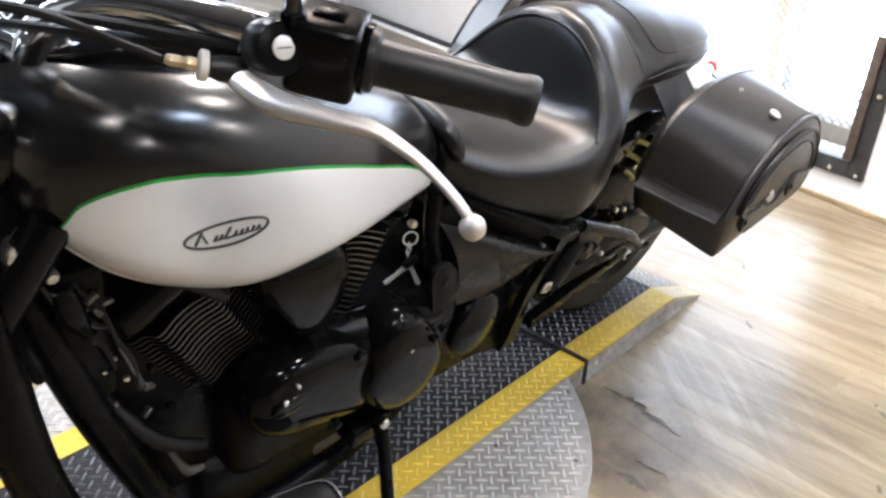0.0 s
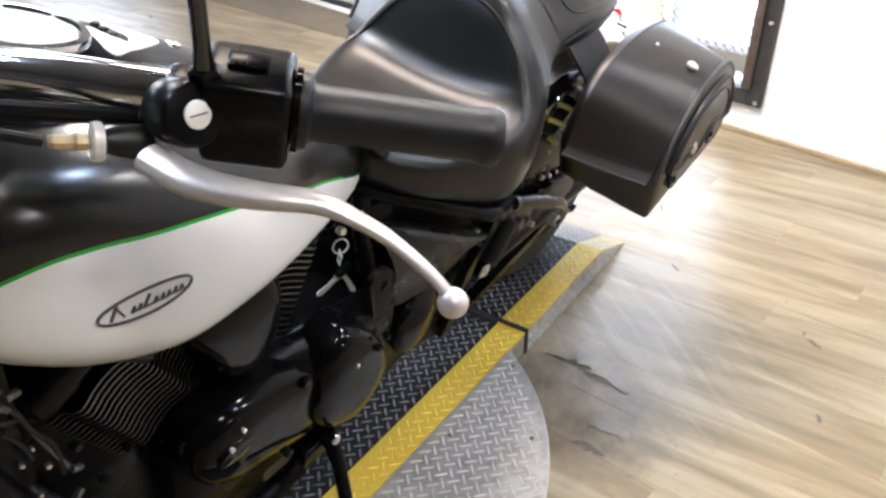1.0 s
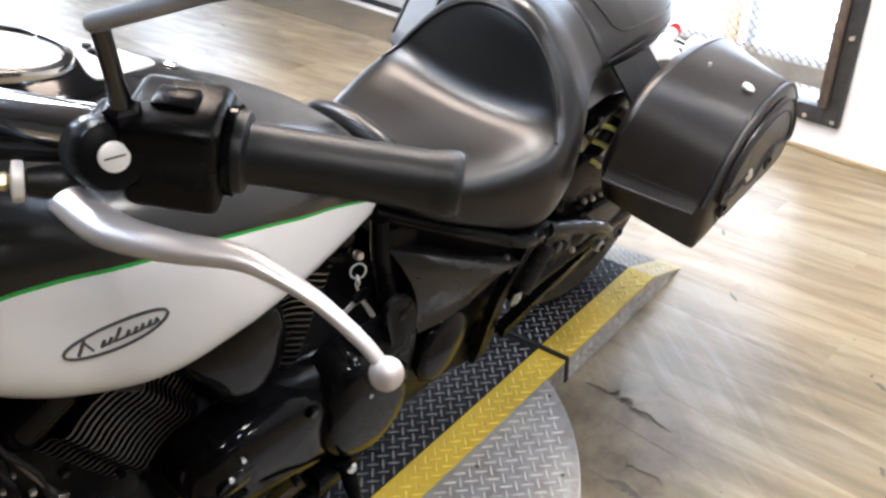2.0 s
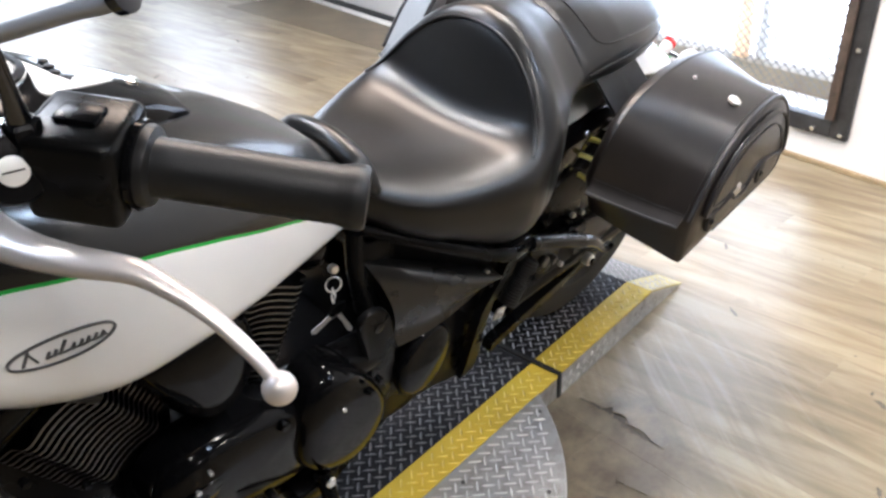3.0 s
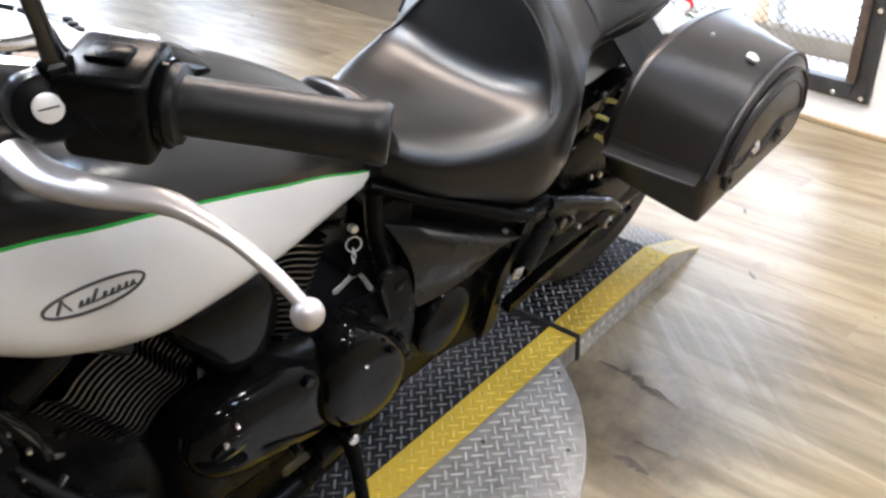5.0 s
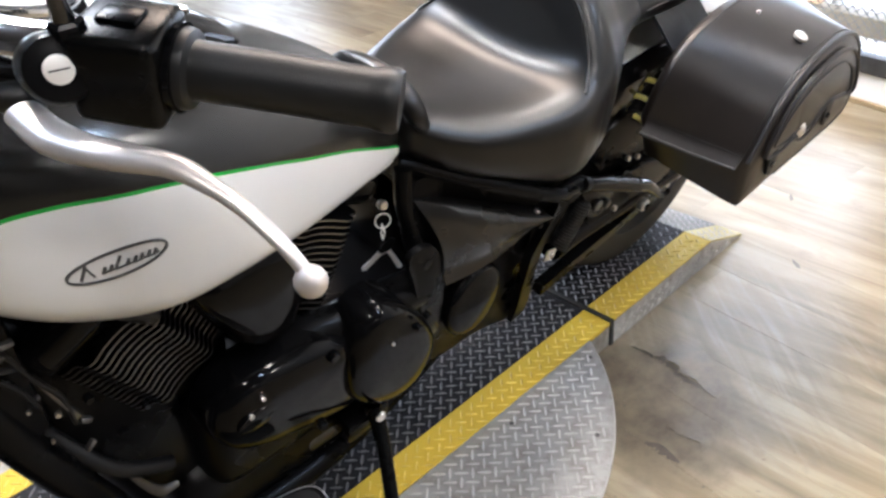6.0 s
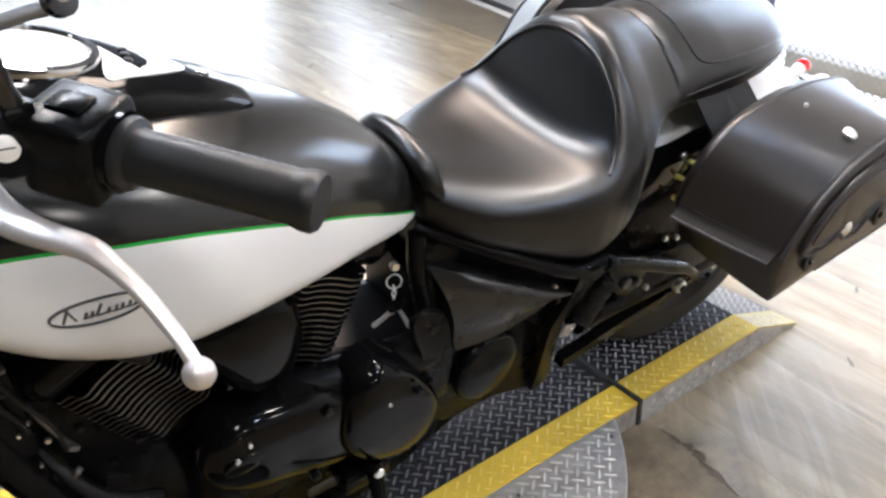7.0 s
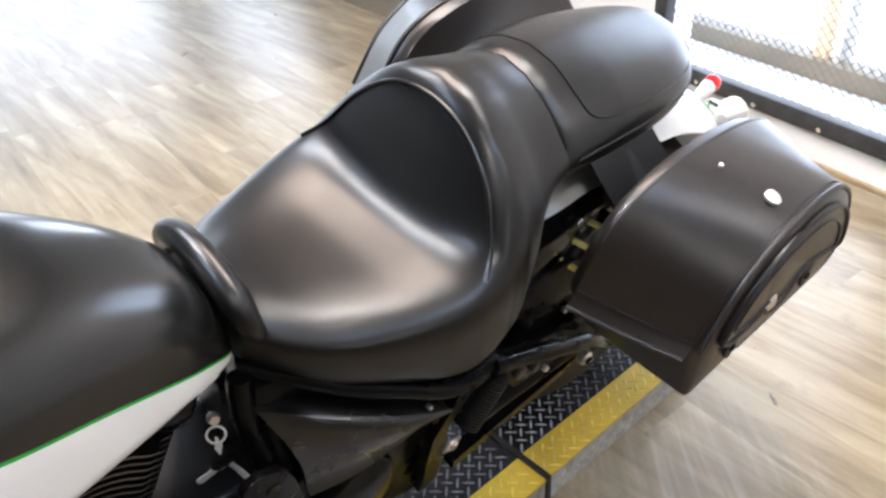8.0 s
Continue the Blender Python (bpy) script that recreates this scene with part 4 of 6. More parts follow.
console = part("dash_console", loft(bmesh.new(), [con_ring(*r) for r in spread(CON, np.linspace(-1.10, -0.741, 56))]), M_black_gloss, bike, "gloss black dash console on the tank")
lean_up = (0.22, 0, 1)
gauge = part("speedometer", lathe(bmesh.new(), [(0.060, -0.02), (0.064, 0.010), (0.062, 0.016), (0.055, 0.017), (0.053, 0.012), (0.002, 0.012)], (-0.965, 0, 0.980), lean_up), M_chrome, console, "round chrome-ringed speedometer")
part("dial", lathe(bmesh.new(), [(0.0525, 0.0122), (0.0515, 0.0135), (0.002, 0.0142)], (-0.965, 0, 0.980), lean_up), M_dial, gauge, "pale dial under glass")
bm = bmesh.new()
plate(bm, rounded([(-0.912, -0.062), (-0.885, -0.054), (-0.835, -0.022), (-0.815, 0), (-0.835, 0.022), (-0.885, 0.054), (-0.912, 0.062), (-0.900, 0)]), 0.003, pose(0, 0, 0), 0.001)
def con_top(x, y):
    """The height of the console's upper surface."""
    _, h, z, w = spread(CON, [x])[0]
    return z + h * max(0.0, 1 - (y / w) ** 2) ** 0.25


for v in bm.verts:
    v.co.z += con_top(v.co.x, v.co.y) - 0.0012
ind = part("indicator_panel", bm, M_silver_plastic, console, "silver indicator panel with small dark lamps")
for i in range(3):
    x, y = -0.878 + 0.002 * i, -0.018 + 0.016 * i
    part("indicator_lamp", disc_bolt(bmesh.new(), (x, y, con_top(x, y) + 0.0018), (0.2, 0, 1), 0.0052, 0.0015), M_black_plastic, ind)
part("console_screw", disc_bolt(bmesh.new(), (-0.795, 0.0, con_top(-0.795, 0)), (0.3, 0, 1), 0.008, 0.003), M_alu_bright, console)

# --- seats: (x, centre height, edge height, bottom, half width)
SEAT = [(-0.528, 0.738, 0.712, 0.655, 0.082), (-0.518, 0.743, 0.714, 0.645, 0.092), (-0.49, 0.732, 0.706, 0.628, 0.120), (-0.447, 0.716, 0.704, 0.602, 0.152), (-0.40, 0.706, 0.707, 0.580, 0.175), (-0.35, 0.700, 0.716, 0.556, 0.195), (-0.31, 0.701, 0.726, 0.538, 0.208),
        (-0.280, 0.705, 0.736, 0.528, 0.213), (-0.258, 0.716, 0.746, 0.522, 0.212), (-0.242, 0.735, 0.754, 0.519, 0.210), (-0.232, 0.760, 0.759, 0.519, 0.208), (-0.221, 0.804, 0.765, 0.520, 0.205), (-0.210, 0.838, 0.768, 0.522, 0.203), (-0.199, 0.860, 0.772, 0.526, 0.200), (-0.187, 0.874, 0.774, 0.530, 0.197), (-0.17, 0.880, 0.775, 0.550, 0.188), (-0.148, 0.880, 0.775, 0.600, 0.176), (-0.126, 0.878, 0.777, 0.680, 0.160), (-0.10, 0.875, 0.782, 0.728, 0.148), (-0.068, 0.868, 0.788, 0.742, 0.142)]


def seat_ring(x, zc, ze, zb, w, n=72, arch=1.25, square=3.9):
    ring = []
    for a in np.linspace(0, 2 * math.pi, n, endpoint=False):
        c, s = math.cos(a), math.sin(a)
        e = 2 / square
        y = w * math.copysign(abs(c) ** e, c)
        mid = (ze + zb) / 2
        z = mid + (ze - zb) / 2 * math.copysign(abs(s) ** e, s)
        y *= 1 - 0.10 * max(0, -s)
        if s > 0:
            z += (zc - ze) * max(0.0, 1 - (y / w) ** 2) ** arch
        ring.append((x, y, z))
    return ring


seat = part("rider_seat", loft(bmesh.new(), [seat_ring(*r) for r in spread(SEAT, np.linspace(-0.528, -0.068, 110))]), M_seat, bike, "black vinyl dished rider seat", smooth=70)
nose = [(-0.508, -0.093, 0.706), (-0.518, -0.086, 0.727), (-0.521, -0.062, 0.748), (-0.520, 0, 0.759), (-0.521, 0.066, 0.750), (-0.521, 0.096, 0.724), (-0.515, 0.104, 0.695)]
part("seat_roll", tube(bmesh.new(), nose, [0.008, 0.015, 0.0185, 0.0185, 0.0175, 0.014, 0.010], 16, 6), M_seat, seat, "padded roll at the seat's nose")


def seat_top(x, y):
    """The height of the rider seat's upper surface."""
    _, zc, ze, zb, w = spread(SEAT, [x])[0]
    u = min(abs(y) / w, 0.999)
    return (ze + zb) / 2 + (ze - zb) / 2 * (1 - u**3.9) ** (1 / 3.9) + (zc - ze) * (1 - u * u) ** 1.25


rim = [(-0.262, 0.190), (-0.236, 0.168), (-0.214, 0.13), (-0.204, 0.08), (-0.201, 0.03)]
rim = [(x, -y) for x, y in rim] + [(x, y) for x, y in rim[::-1]]
part("seat_welt", tube(bmesh.new(), [(x, y, seat_top(x, y) + 0.001) for x, y in rim], 0.0035, 8, 6), M_seat, seat, "stitched welt round the dish")
PILL = [(-0.066, 0.868, 0.788, 0.735, 0.140), (-0.050, 0.872, 0.795, 0.736, 0.141), (0.02, 0.872, 0.804, 0.736, 0.143), (0.12, 0.866, 0.804, 0.736, 0.139), (0.20, 0.858, 0.800, 0.738, 0.126), (0.26, 0.848, 0.793, 0.742, 0.106), (0.300, 0.832, 0.784, 0.753, 0.080), (0.325, 0.806, 0.772, 0.752, 0.052), (0.336, 0.780, 0.762, 0.752, 0.020)]
part("pillion_seat", loft(bmesh.new(), [seat_ring(*r, arch=1.25 - 0.40 * min(1, (r[0] + 0.066) / 0.12), square=3.9 + 0.5 * min(1, (r[0] + 0.066) / 0.12)) for r in spread(PILL, np.linspace(-0.066, 0.336, 60))]), M_seat, bike, "black vinyl pillion seat behind a seam", smooth=70)

for sgn in (-1, 1):
    part("pillion_welt", tube(bmesh.new(), [(x, sgn * (w - 0.0005), (ze + zb) / 2 + 0.006) for x, zc, ze, zb, w in spread(PILL, np.linspace(-0.05, 0.32, 26))], 0.0024, 8), M_seal, seat, "stitched welt along the pillion's side")

# the pillion's stitched top panel
def pillion_top(x, u):
    _, zc, ze, zb, w = spread(PILL, [x])[0]
    f = min(1, (x + 0.066) / 0.12)
    k = 3.9 + 0.5 * f
    return Vector((x, u * w, (ze + zb) / 2 + (ze - zb) / 2 * (1 - abs(u) ** k) ** (1 / k) + (zc - ze) * (1 - u * u) ** (1.25 - 0.40 * f) + 0.0004))


seam = [(-0.020, 0.0), (-0.020, 0.35), (-0.018, 0.66), (-0.008, 0.84), (0.03, 0.915), (0.10, 0.93), (0.18, 0.93), (0.24, 0.92), (0.295, 0.82), (0.318, 0.45), (0.321, 0.0)]
seam = [(x, -u) for x, u in seam] + [(x, u) for x, u in seam[-2:0:-1]]
part("top_panel_seam", tube(bmesh.new(), [pillion_top(x, u) for x, u in seam] + [pillion_top(*seam[0])], 0.0017, 6, 5), M_seat, seat, "stitched seam round the pillion's top panel")

# --- wheels
AXLE_R, AXLE_F = Vector((0.24, 0, 0.316)), Vector((-1.505, 0, 0.338))


def build_wheel(name, c, r, width, rim_r, steer):
    m = Matrix.Translation(c) @ steer
    w = thing(name, m, "", "")
    w.parent = bike
    w["label"] = "spoked wheel with a black tyre"
    prof = []
    for a in np.linspace(-2.5, 2.5, 26):
        prof.append((r - width * 0.36 + width * 0.36 * math.cos(a) if abs(a) < 1.6 else rim_r + (r - width * 0.36 - rim_r) * (2.5 - abs(a)) / 0.9, width / 2 * math.sin(max(-1.57, min(1.57, a)))))
    rings = []
    for t in np.linspace(0, 2 * math.pi, 72, endpoint=False):
        rings.append([(q * math.cos(t), h, q * math.sin(t)) for q, h in prof])
    part("tyre", loft(bmesh.new(), rings, closed=True), M_tyre, w, "black road tyre")
    rr = []
    for t in np.linspace(0, 2 * math.pi, 60, endpoint=False):
        rr.append([(q * math.cos(t), h, q * math.sin(t)) for q, h in ((rim_r + 0.012, -width * 0.36), (rim_r - 0.004, -width * 0.34), (rim_r - 0.016, 0), (rim_r - 0.004, width * 0.34), (rim_r + 0.012, width * 0.36), (rim_r + 0.004, 0))])
    part("rim", loft(bmesh.new(), rr, closed=True), M_chrome, w, "chrome rim")
    part("hub", lathe(bmesh.new(), [(0.02, -0.085), (0.055, -0.08), (0.055, -0.062), (0.035, -0.05), (0.035, 0.05), (0.055, 0.062), (0.055, 0.08), (0.02, 0.085)], (0, 0, 0), (0, 1, 0)), M_black_satin, w)
    for i in range(36):
        t = i * math.pi / 18
        s = 1 if i % 2 else -1
        k = 0.35 if (i // 2) % 2 else -0.35
        part("spoke", tube(bmesh.new(), [(0.052 * math.cos(t + k), s * 0.07, 0.052 * math.sin(t + k)), ((rim_r - 0.012) * math.cos(t), s * 0.01, (rim_r - 0.012) * math.sin(t))], 0.0022, 5), M_alu_bright, w)
    return w


build_wheel("rear_wheel", AXLE_R, 0.316, 0.18, 0.197, Matrix())
STEER_AX = Vector((0.58, 0, 0.815)).normalized()
STEER = Matrix.Rotation(radians(22), 4, STEER_AX)      # bars turned to the left
HEAD = Vector((-1.115, 0, 0.86))


def steered(p):
    return HEAD + STEER @ (Vector(p) - HEAD) + Vector((-0.02, 0, 0))


build_wheel("front_wheel", steered(AXLE_F), 0.338, 0.09, 0.275, STEER)

# --- fork, steering head
for y in (-0.105, 0.105):
    f = part("fork_leg", tube(bmesh.new(), [steered((-1.150, y, 0.848)), steered((-1.40, y, 0.50))], 0.0235, 16), M_black_gloss, bike, "gloss black fork leg")
    part("fork_slider", tube(bmesh.new(), [steered((-1.37, y, 0.545)), steered((-1.515, y, 0.338))], 0.031, 16), M_black_satin, f)
for z in (0.95, 0.80):
    x = -1.075 - (0.96 - z) * 0.70
    c = steered((x, 0, z)) + Vector((-0.07, 0, -0.01))
    mm = Matrix.Translation(c) @ STEER
    part("triple_clamp", block(bmesh.new(), (-0.055, -0.085, -0.016), (-0.005, 0.085, 0.016), 0.012, 3, mm), M_black_satin, bike)
part("steering_head", tube(bmesh.new(), [(-1.08, 0, 0.945), (-1.20, 0, 0.77)], 0.042, 20), M_frame, bike)
part("headlight", lathe(bmesh.new(), [(0.02, -0.13), (0.07, -0.11), (0.095, -0.05), (0.10, 0.0), (0.098, 0.012), (0.088, 0.014), (0.01, 0.02)], steered((-1.27, 0, 0.90)), STEER @ Vector((-1, 0, 0.0))), M_chrome, bike, "round chrome headlight")
part("front_fender", loft(bmesh.new(), [[steered(AXLE_F) + STEER @ Vector((q * math.cos(t), h, q * math.sin(t))) for q, h in ((0.352, -0.055), (0.366, -0.045), (0.374, 0), (0.366, 0.045), (0.352, 0.055), (0.362, 0))] for t in np.linspace(radians(10), radians(125), 24)]), M_black_gloss, bike, "black front mudguard")

# --- handlebar, left grip and controls
GRIP_A, GRIP_B = Vector((-0.966, -0.352, 1.100)), Vector((-0.879, -0.456, 1.098))
GD = (GRIP_B - GRIP_A).normalized()
bar_pts = [GRIP_B - GD * 0.01, GRIP_A, GRIP_A - GD * 0.10, (-1.085, -0.175, 1.085), (-1.115, -0.11, 1.04), (-1.120, -0.075, 1.00)]
bar = part("handlebar", tube(bmesh.new(), bar_pts, 0.0152, 18, 5), M_chrome, bike, "chrome handlebar")
mir = lambda p: HEAD + STEER @ (Matrix.Diagonal((1, -1, 1)) @ (STEER.inverted().to_3x3() @ (Vector(p) - HEAD)))
part("handlebar_far", tube(bmesh.new(), [mir(p) for p in bar_pts] + [Vector((-1.120, -0.075, 1.00))], 0.0152, 18, 5), M_chrome, bar)
part("far_grip", tube(bmesh.new(), [mir(GRIP_A), mir(GRIP_B)], 0.019, 16), M_rubber, bar, "black rubber grip")


def grip_rings():
    out = []
    L = (GRIP_B - GRIP_A).length
    prof = [(0.0135, -0.004), (0.025, -0.003), (0.026, 0.001), (0.025, 0.005), (0.0195, 0.007)]
    prof += [(0.0188 + 0.0004 * (i % 2), 0.010 + i * 0.0035) for i in range(int((L - 0.022) / 0.0035))]
    prof += [(0.0208, L - 0.010), (0.0208, L - 0.003), (0.0188, L), (0.006, L + 0.0005)]
    return prof


part("left_grip", lathe(bmesh.new(), grip_rings(), GRIP_A, GD, 28), M_rubber, bar, "black ribbed rubber grip")
UPB = Vector((0, 0, 1))
FWD = GD.cross(UPB).normalized()          # away from the rider, ahead
FWD = FWD if FWD.x < 0 else -FWD
UPB = FWD.cross(GD).normalized()
UPB = UPB if UPB.z > 0 else -UPB


def on_bar(a, f, u):
    """A place by the bar: along it towards the grip's end, ahead and up."""
    return GRIP_A + GD * a + FWD * f + UPB * u


def bar_frame(a, f, u):
    m = Matrix((GD, FWD, UPB)).transposed().to_4x4()
    return Matrix.Translation(on_bar(a, f, u)) @ m


sw = part("switch_housing", block(bmesh.new(), (-0.062, -0.028, -0.030), (-0.006, 0.032, 0.030), 0.007, 3, bar_frame(0, 0, 0)), M_black_plastic, bar, "black switch housing")
part("switch_rocker", block(bmesh.new(), (-0.045, -0.034, -0.006), (-0.020, -0.026, 0.010), 0.003, 2, bar_frame(0, 0, 0)), M_black_satin, sw)
part("switch_cap", block(bmesh.new(), (-0.048, -0.010, 0.028), (-0.022, 0.012, 0.0335), 0.003, 2, bar_frame(0, 0, 0)), M_black_satin, sw)
for a, f, u in ((-0.055, -0.0285, 0.018), (-0.055, -0.0285, -0.020)):
    part("housing_screw", disc_bolt(bmesh.new(), on_bar(a, f, u), -FWD, 0.0042, 0.0015), M_alu_bright, sw)
part("housing_ring", lathe(bmesh.new(), [(0.020, -0.006), (0.0285, -0.005), (0.0285, -0.001), (0.02, 0.0)], GRIP_A, GD, 24), M_black_gloss, sw)
perch = part("lever_perch", block(bmesh.new(), (-0.086, -0.014, -0.018), (-0.064, 0.032, 0.018), 0.008, 3, bar_frame(0, 0, 0)), M_black_satin, bar, "black clutch lever perch")
FACE = Vector((-0.15, -0.90, 0.42)).normalized()
PIVOT = Vector((-1.033, -0.329, 1.111))
part("pivot_boss", lathe(bmesh.new(), [(0.018, -0.034), (0.021, -0.030), (0.0215, -0.006), (0.019, -0.0015), (0.012, 0.0)], PIVOT, FACE, 28), M_black_satin, perch, "rounded black pivot boss")
screw = part("pivot_screw", disc_bolt(bmesh.new(), PIVOT, FACE, 0.0088, 0.0022, 24), M_key, perch, "bright slotted pivot screw")
part("screw_slot", block(bmesh.new(), (-0.0060, -0.0005, 0.0), (0.0060, 0.0005, 0.0024), 0, 2, Matrix.Translation(PIVOT) @ FACE.to_track_quat("Z", "Y").to_matrix().to_4x4()), M_black_satin, screw)
LEVER = [(-1.054, -0.309, 1.078), (-1.050, -0.345, 1.078), (-1.036, -0.380, 1.082), (-1.014, -0.412, 1.084), (-1.004, -0.435, 1.080), (-0.996, -0.458, 1.073), (-0.989, -0.485, 1.060), (-0.986, -0.500, 1.050)]
lever = part("clutch_lever", tube(bmesh.new(), LEVER, [0.0115, 0.0130, 0.0110, 0.0090, 0.0069, 0.0058, 0.0052, 0.0050], 16, 5, 0.70), M_lever, bar, "polished aluminium clutch lever")
part("lever_ball", lathe(bmesh.new(), [(0.0100 * math.sin(t), -0.0100 * math.cos(t)) for t in np.linspace(0.05, math.pi - 0.05, 14)], (-0.986, -0.504, 1.046), (0, 0, 1), 20), M_lever, lever)
ferr = Vector((-1.065, -0.274, 1.075))
CABLE = Vector((-0.85, 0.40, 0.15)).normalized()
part("cable_adjuster", lathe(bmesh.new(), [(0.004, 0.004), (0.0058, 0.006), (0.0058, 0.012), (0.0044, 0.014), (0.0050, 0.017), (0.0050, 0.025), (0.0034, 0.028)], ferr, CABLE, 6), M_brass, perch, "brass cable adjuster", smooth=20)
part("adjuster_ring", lathe(bmesh.new(), [(0.006, -0.004), (0.0122, -0.003), (0.0128, 0.0), (0.0122, 0.003), (0.006, 0.004)], ferr, CABLE, 20), M_key, perch, "pale knurled lock ring")
part("lever_boot", lathe(bmesh.new(), [(0.006, -0.036), (0.0120, -0.032), (0.0105, -0.014), (0.0080, -0.005), (0.005, -0.004)], ferr, CABLE, 18), M_rubber, perch, "black rubber boot on the cable's end")
part("clutch_cable", tube(bmesh.new(), [(-1.093, -0.261, 1.080), (-1.122, -0.251, 1.094), (-1.158, -0.248, 1.114), (-1.197, -0.244, 1.128), (-1.27, -0.22, 1.13), (-1.33, -0.16, 1.06), (-1.30, -0.08, 0.92), (-1.2, -0.05, 0.75)], 0.0036, 8, 8), M_cable, bar, "black clutch cable")
for k, pts in enumerate(([on_bar(-0.07, 0.0, -0.02), (-1.12, -0.16, 1.06), (-1.16, -0.06, 1.02), (-1.17, -0.01, 0.93)], [on_bar(-0.10, 0.012, -0.012), (-1.13, -0.20, 1.09), (-1.19, -0.10, 1.06), (-1.20, -0.03, 0.95)])):
    part("wiring", tube(bmesh.new(), pts, 0.0045, 8, 8), M_cable, bar)

# mirror
stem = part("mirror_stem", tube(bmesh.new(), [(-1.018, -0.320, 1.112), (-1.022, -0.321, 1.150), (-1.027, -0.322, 1.184)], [0.0095, 0.0052, 0.0052], 14, 5), M_dark_chrome, bar, "dark chrome mirror stem")
part("stem_nut", lathe(bmesh.new(), [(0.009, 0.0), (0.0105, 0.002), (0.0105, 0.010), (0.008, 0.012)], (-1.019, -0.3205, 1.124), (-0.1, -0.02, 1), 6), M_black_satin, stem, smooth=0)
part("mirror_arm", tube(bmesh.new(), [(-1.030, -0.321, 1.186), (-1.019, -0.346, 1.200), (-1.006, -0.376, 1.217), (-0.994, -0.403, 1.233), (-0.978, -0.392, 1.250)], [0.0060, 0.0058, 0.0054, 0.0052, 0.0060], 14, 6, 0.8), M_arm, stem, "grey polished mirror arm")
MIRROR, BACK = Vector((-0.947, -0.285, 1.290)), Vector((-0.72, -0.69, -0.05)).normalized()
mirror = part("mirror_head", lathe(bmesh.new(), [(0.108, -0.004), (0.112, 0.0), (0.1115, 0.006), (0.104, 0.018), (0.085, 0.030), (0.055, 0.039), (0.02, 0.043), (0.002, 0.0435)], MIRROR, BACK, 48), M_shell, stem, "dark chrome mirror shell", smooth=60)
part("mirror_glass", lathe(bmesh.new(), [(0.002, -0.0065), (0.104, -0.0065), (0.1065, -0.0045), (0.1065, -0.002)], MIRROR, BACK, 48), M_chrome, mirror, "round mirror glass")
part("mirror_collar", lathe(bmesh.new(), [(0.006, -0.004), (0.0085, -0.003), (0.0085, 0.003), (0.006, 0.004)], (-0.994, -0.403, 1.233), (0.3, -0.65, 0.4), 16), M_dark_chrome, stem, "dark collar at the mirror's root")

# --- frame
frame_parts = {
    "down_tube": [[(-1.165, s * 0.045, 0.85), (-1.172, s * 0.070, 0.745), (-1.142, s * 0.085, 0.595), (-1.105, s * 0.088, 0.455), (-1.042, s * 0.088, 0.255), (-1.010, s * 0.085, 0.160), (-0.96, s * 0.082, 0.105), (-0.90, s * 0.08, 0.085), (-0.70, s * 0.08, 0.085), (-0.45, s * 0.05, 0.12), (-0.30, s * 0.04, 0.20), (-0.24, s * 0.03, 0.36)] for s in (-1, 1)],
    "seat_rail": [[(-0.540, 0.072, 0.648), (-0.44, 0.122, 0.606), (-0.36, 0.162, 0.566), (-0.285, 0.190, 0.535), (-0.22, 0.192, 0.518), (-0.12, 0.16, 0.50)]],
    "side_rail": [[(-0.530, -0.098, 0.664), (-0.489, -0.130, 0.650), (-0.418, -0.185, 0.626), (-0.360, -0.210, 0.600), (-0.308, -0.228, 0.574), (-0.262, -0.230, 0.556), (-0.215, -0.222, 0.548)]],
    "front_stay": [[(-0.535, s * 0.078, 0.640), (-0.540, s * 0.088, 0.58), (-0.53, s * 0.10, 0.50)] for s in (-1, 1)],
}
for nm, lines in frame_parts.items():
    for pts in lines:
        part(nm, tube(bmesh.new(), pts, {"down_tube": 0.024, "front_stay": 0.015}.get(nm, 0.0125), 14, 5), M_frame, bike)
part("front_guard_tube", tube(bmesh.new(), [(-1.210, -0.085, 0.80), (-1.222, -0.125, 0.723), (-1.220, -0.13, 0.660), (-1.217, -0.13, 0.580), (-1.206, -0.13, 0.480), (-1.182, -0.13, 0.370), (-1.140, -0.125, 0.255), (-1.07, -0.10, 0.14)], [0.017, 0.022, 0.027, 0.030, 0.030, 0.030, 0.026, 0.020], 18, 6), M_frame, bike, "black curved tube ahead of the engine")
# small hardware between the down tube and the engine
part("wiring_clip", tube(bmesh.new(), [(-1.087, -0.100, 0.631), (-1.071, -0.101, 0.574), (-1.054, -0.098, 0.522)], 0.0042, 8, 4, 0.5), M_fin, bike, "thin bare metal strip")
part("linkage_arm", tube(bmesh.new(), [(-1.041, -0.100, 0.424), (-1.023, -0.101, 0.361), (-1.004, -0.101, 0.318), (-0.978, -0.100, 0.308)], [0.005, 0.008, 0.009, 0.004], 8, 4, 0.4), M_fin, bike, "grey linkage arm")
for x, z, r in ((-1.111, 0.640, 0.0026), (-1.091, 0.601, 0.0022), (-1.105, 0.587, 0.0028), (-1.080, 0.560, 0.0038), (-1.096, 0.524, 0.0024)):
    part("harness_screw", disc_bolt(bmesh.new(), (x, -0.101, z), (-0.2, -1, 0.2), r, 0.003), M_alu, bike)
part("regulator", block(bmesh.new(), (-1.150, -0.098, 0.535), (-1.088, -0.060, 0.745), 0.012, 2), M_frame, bike, "black regulator box behind the down tube")
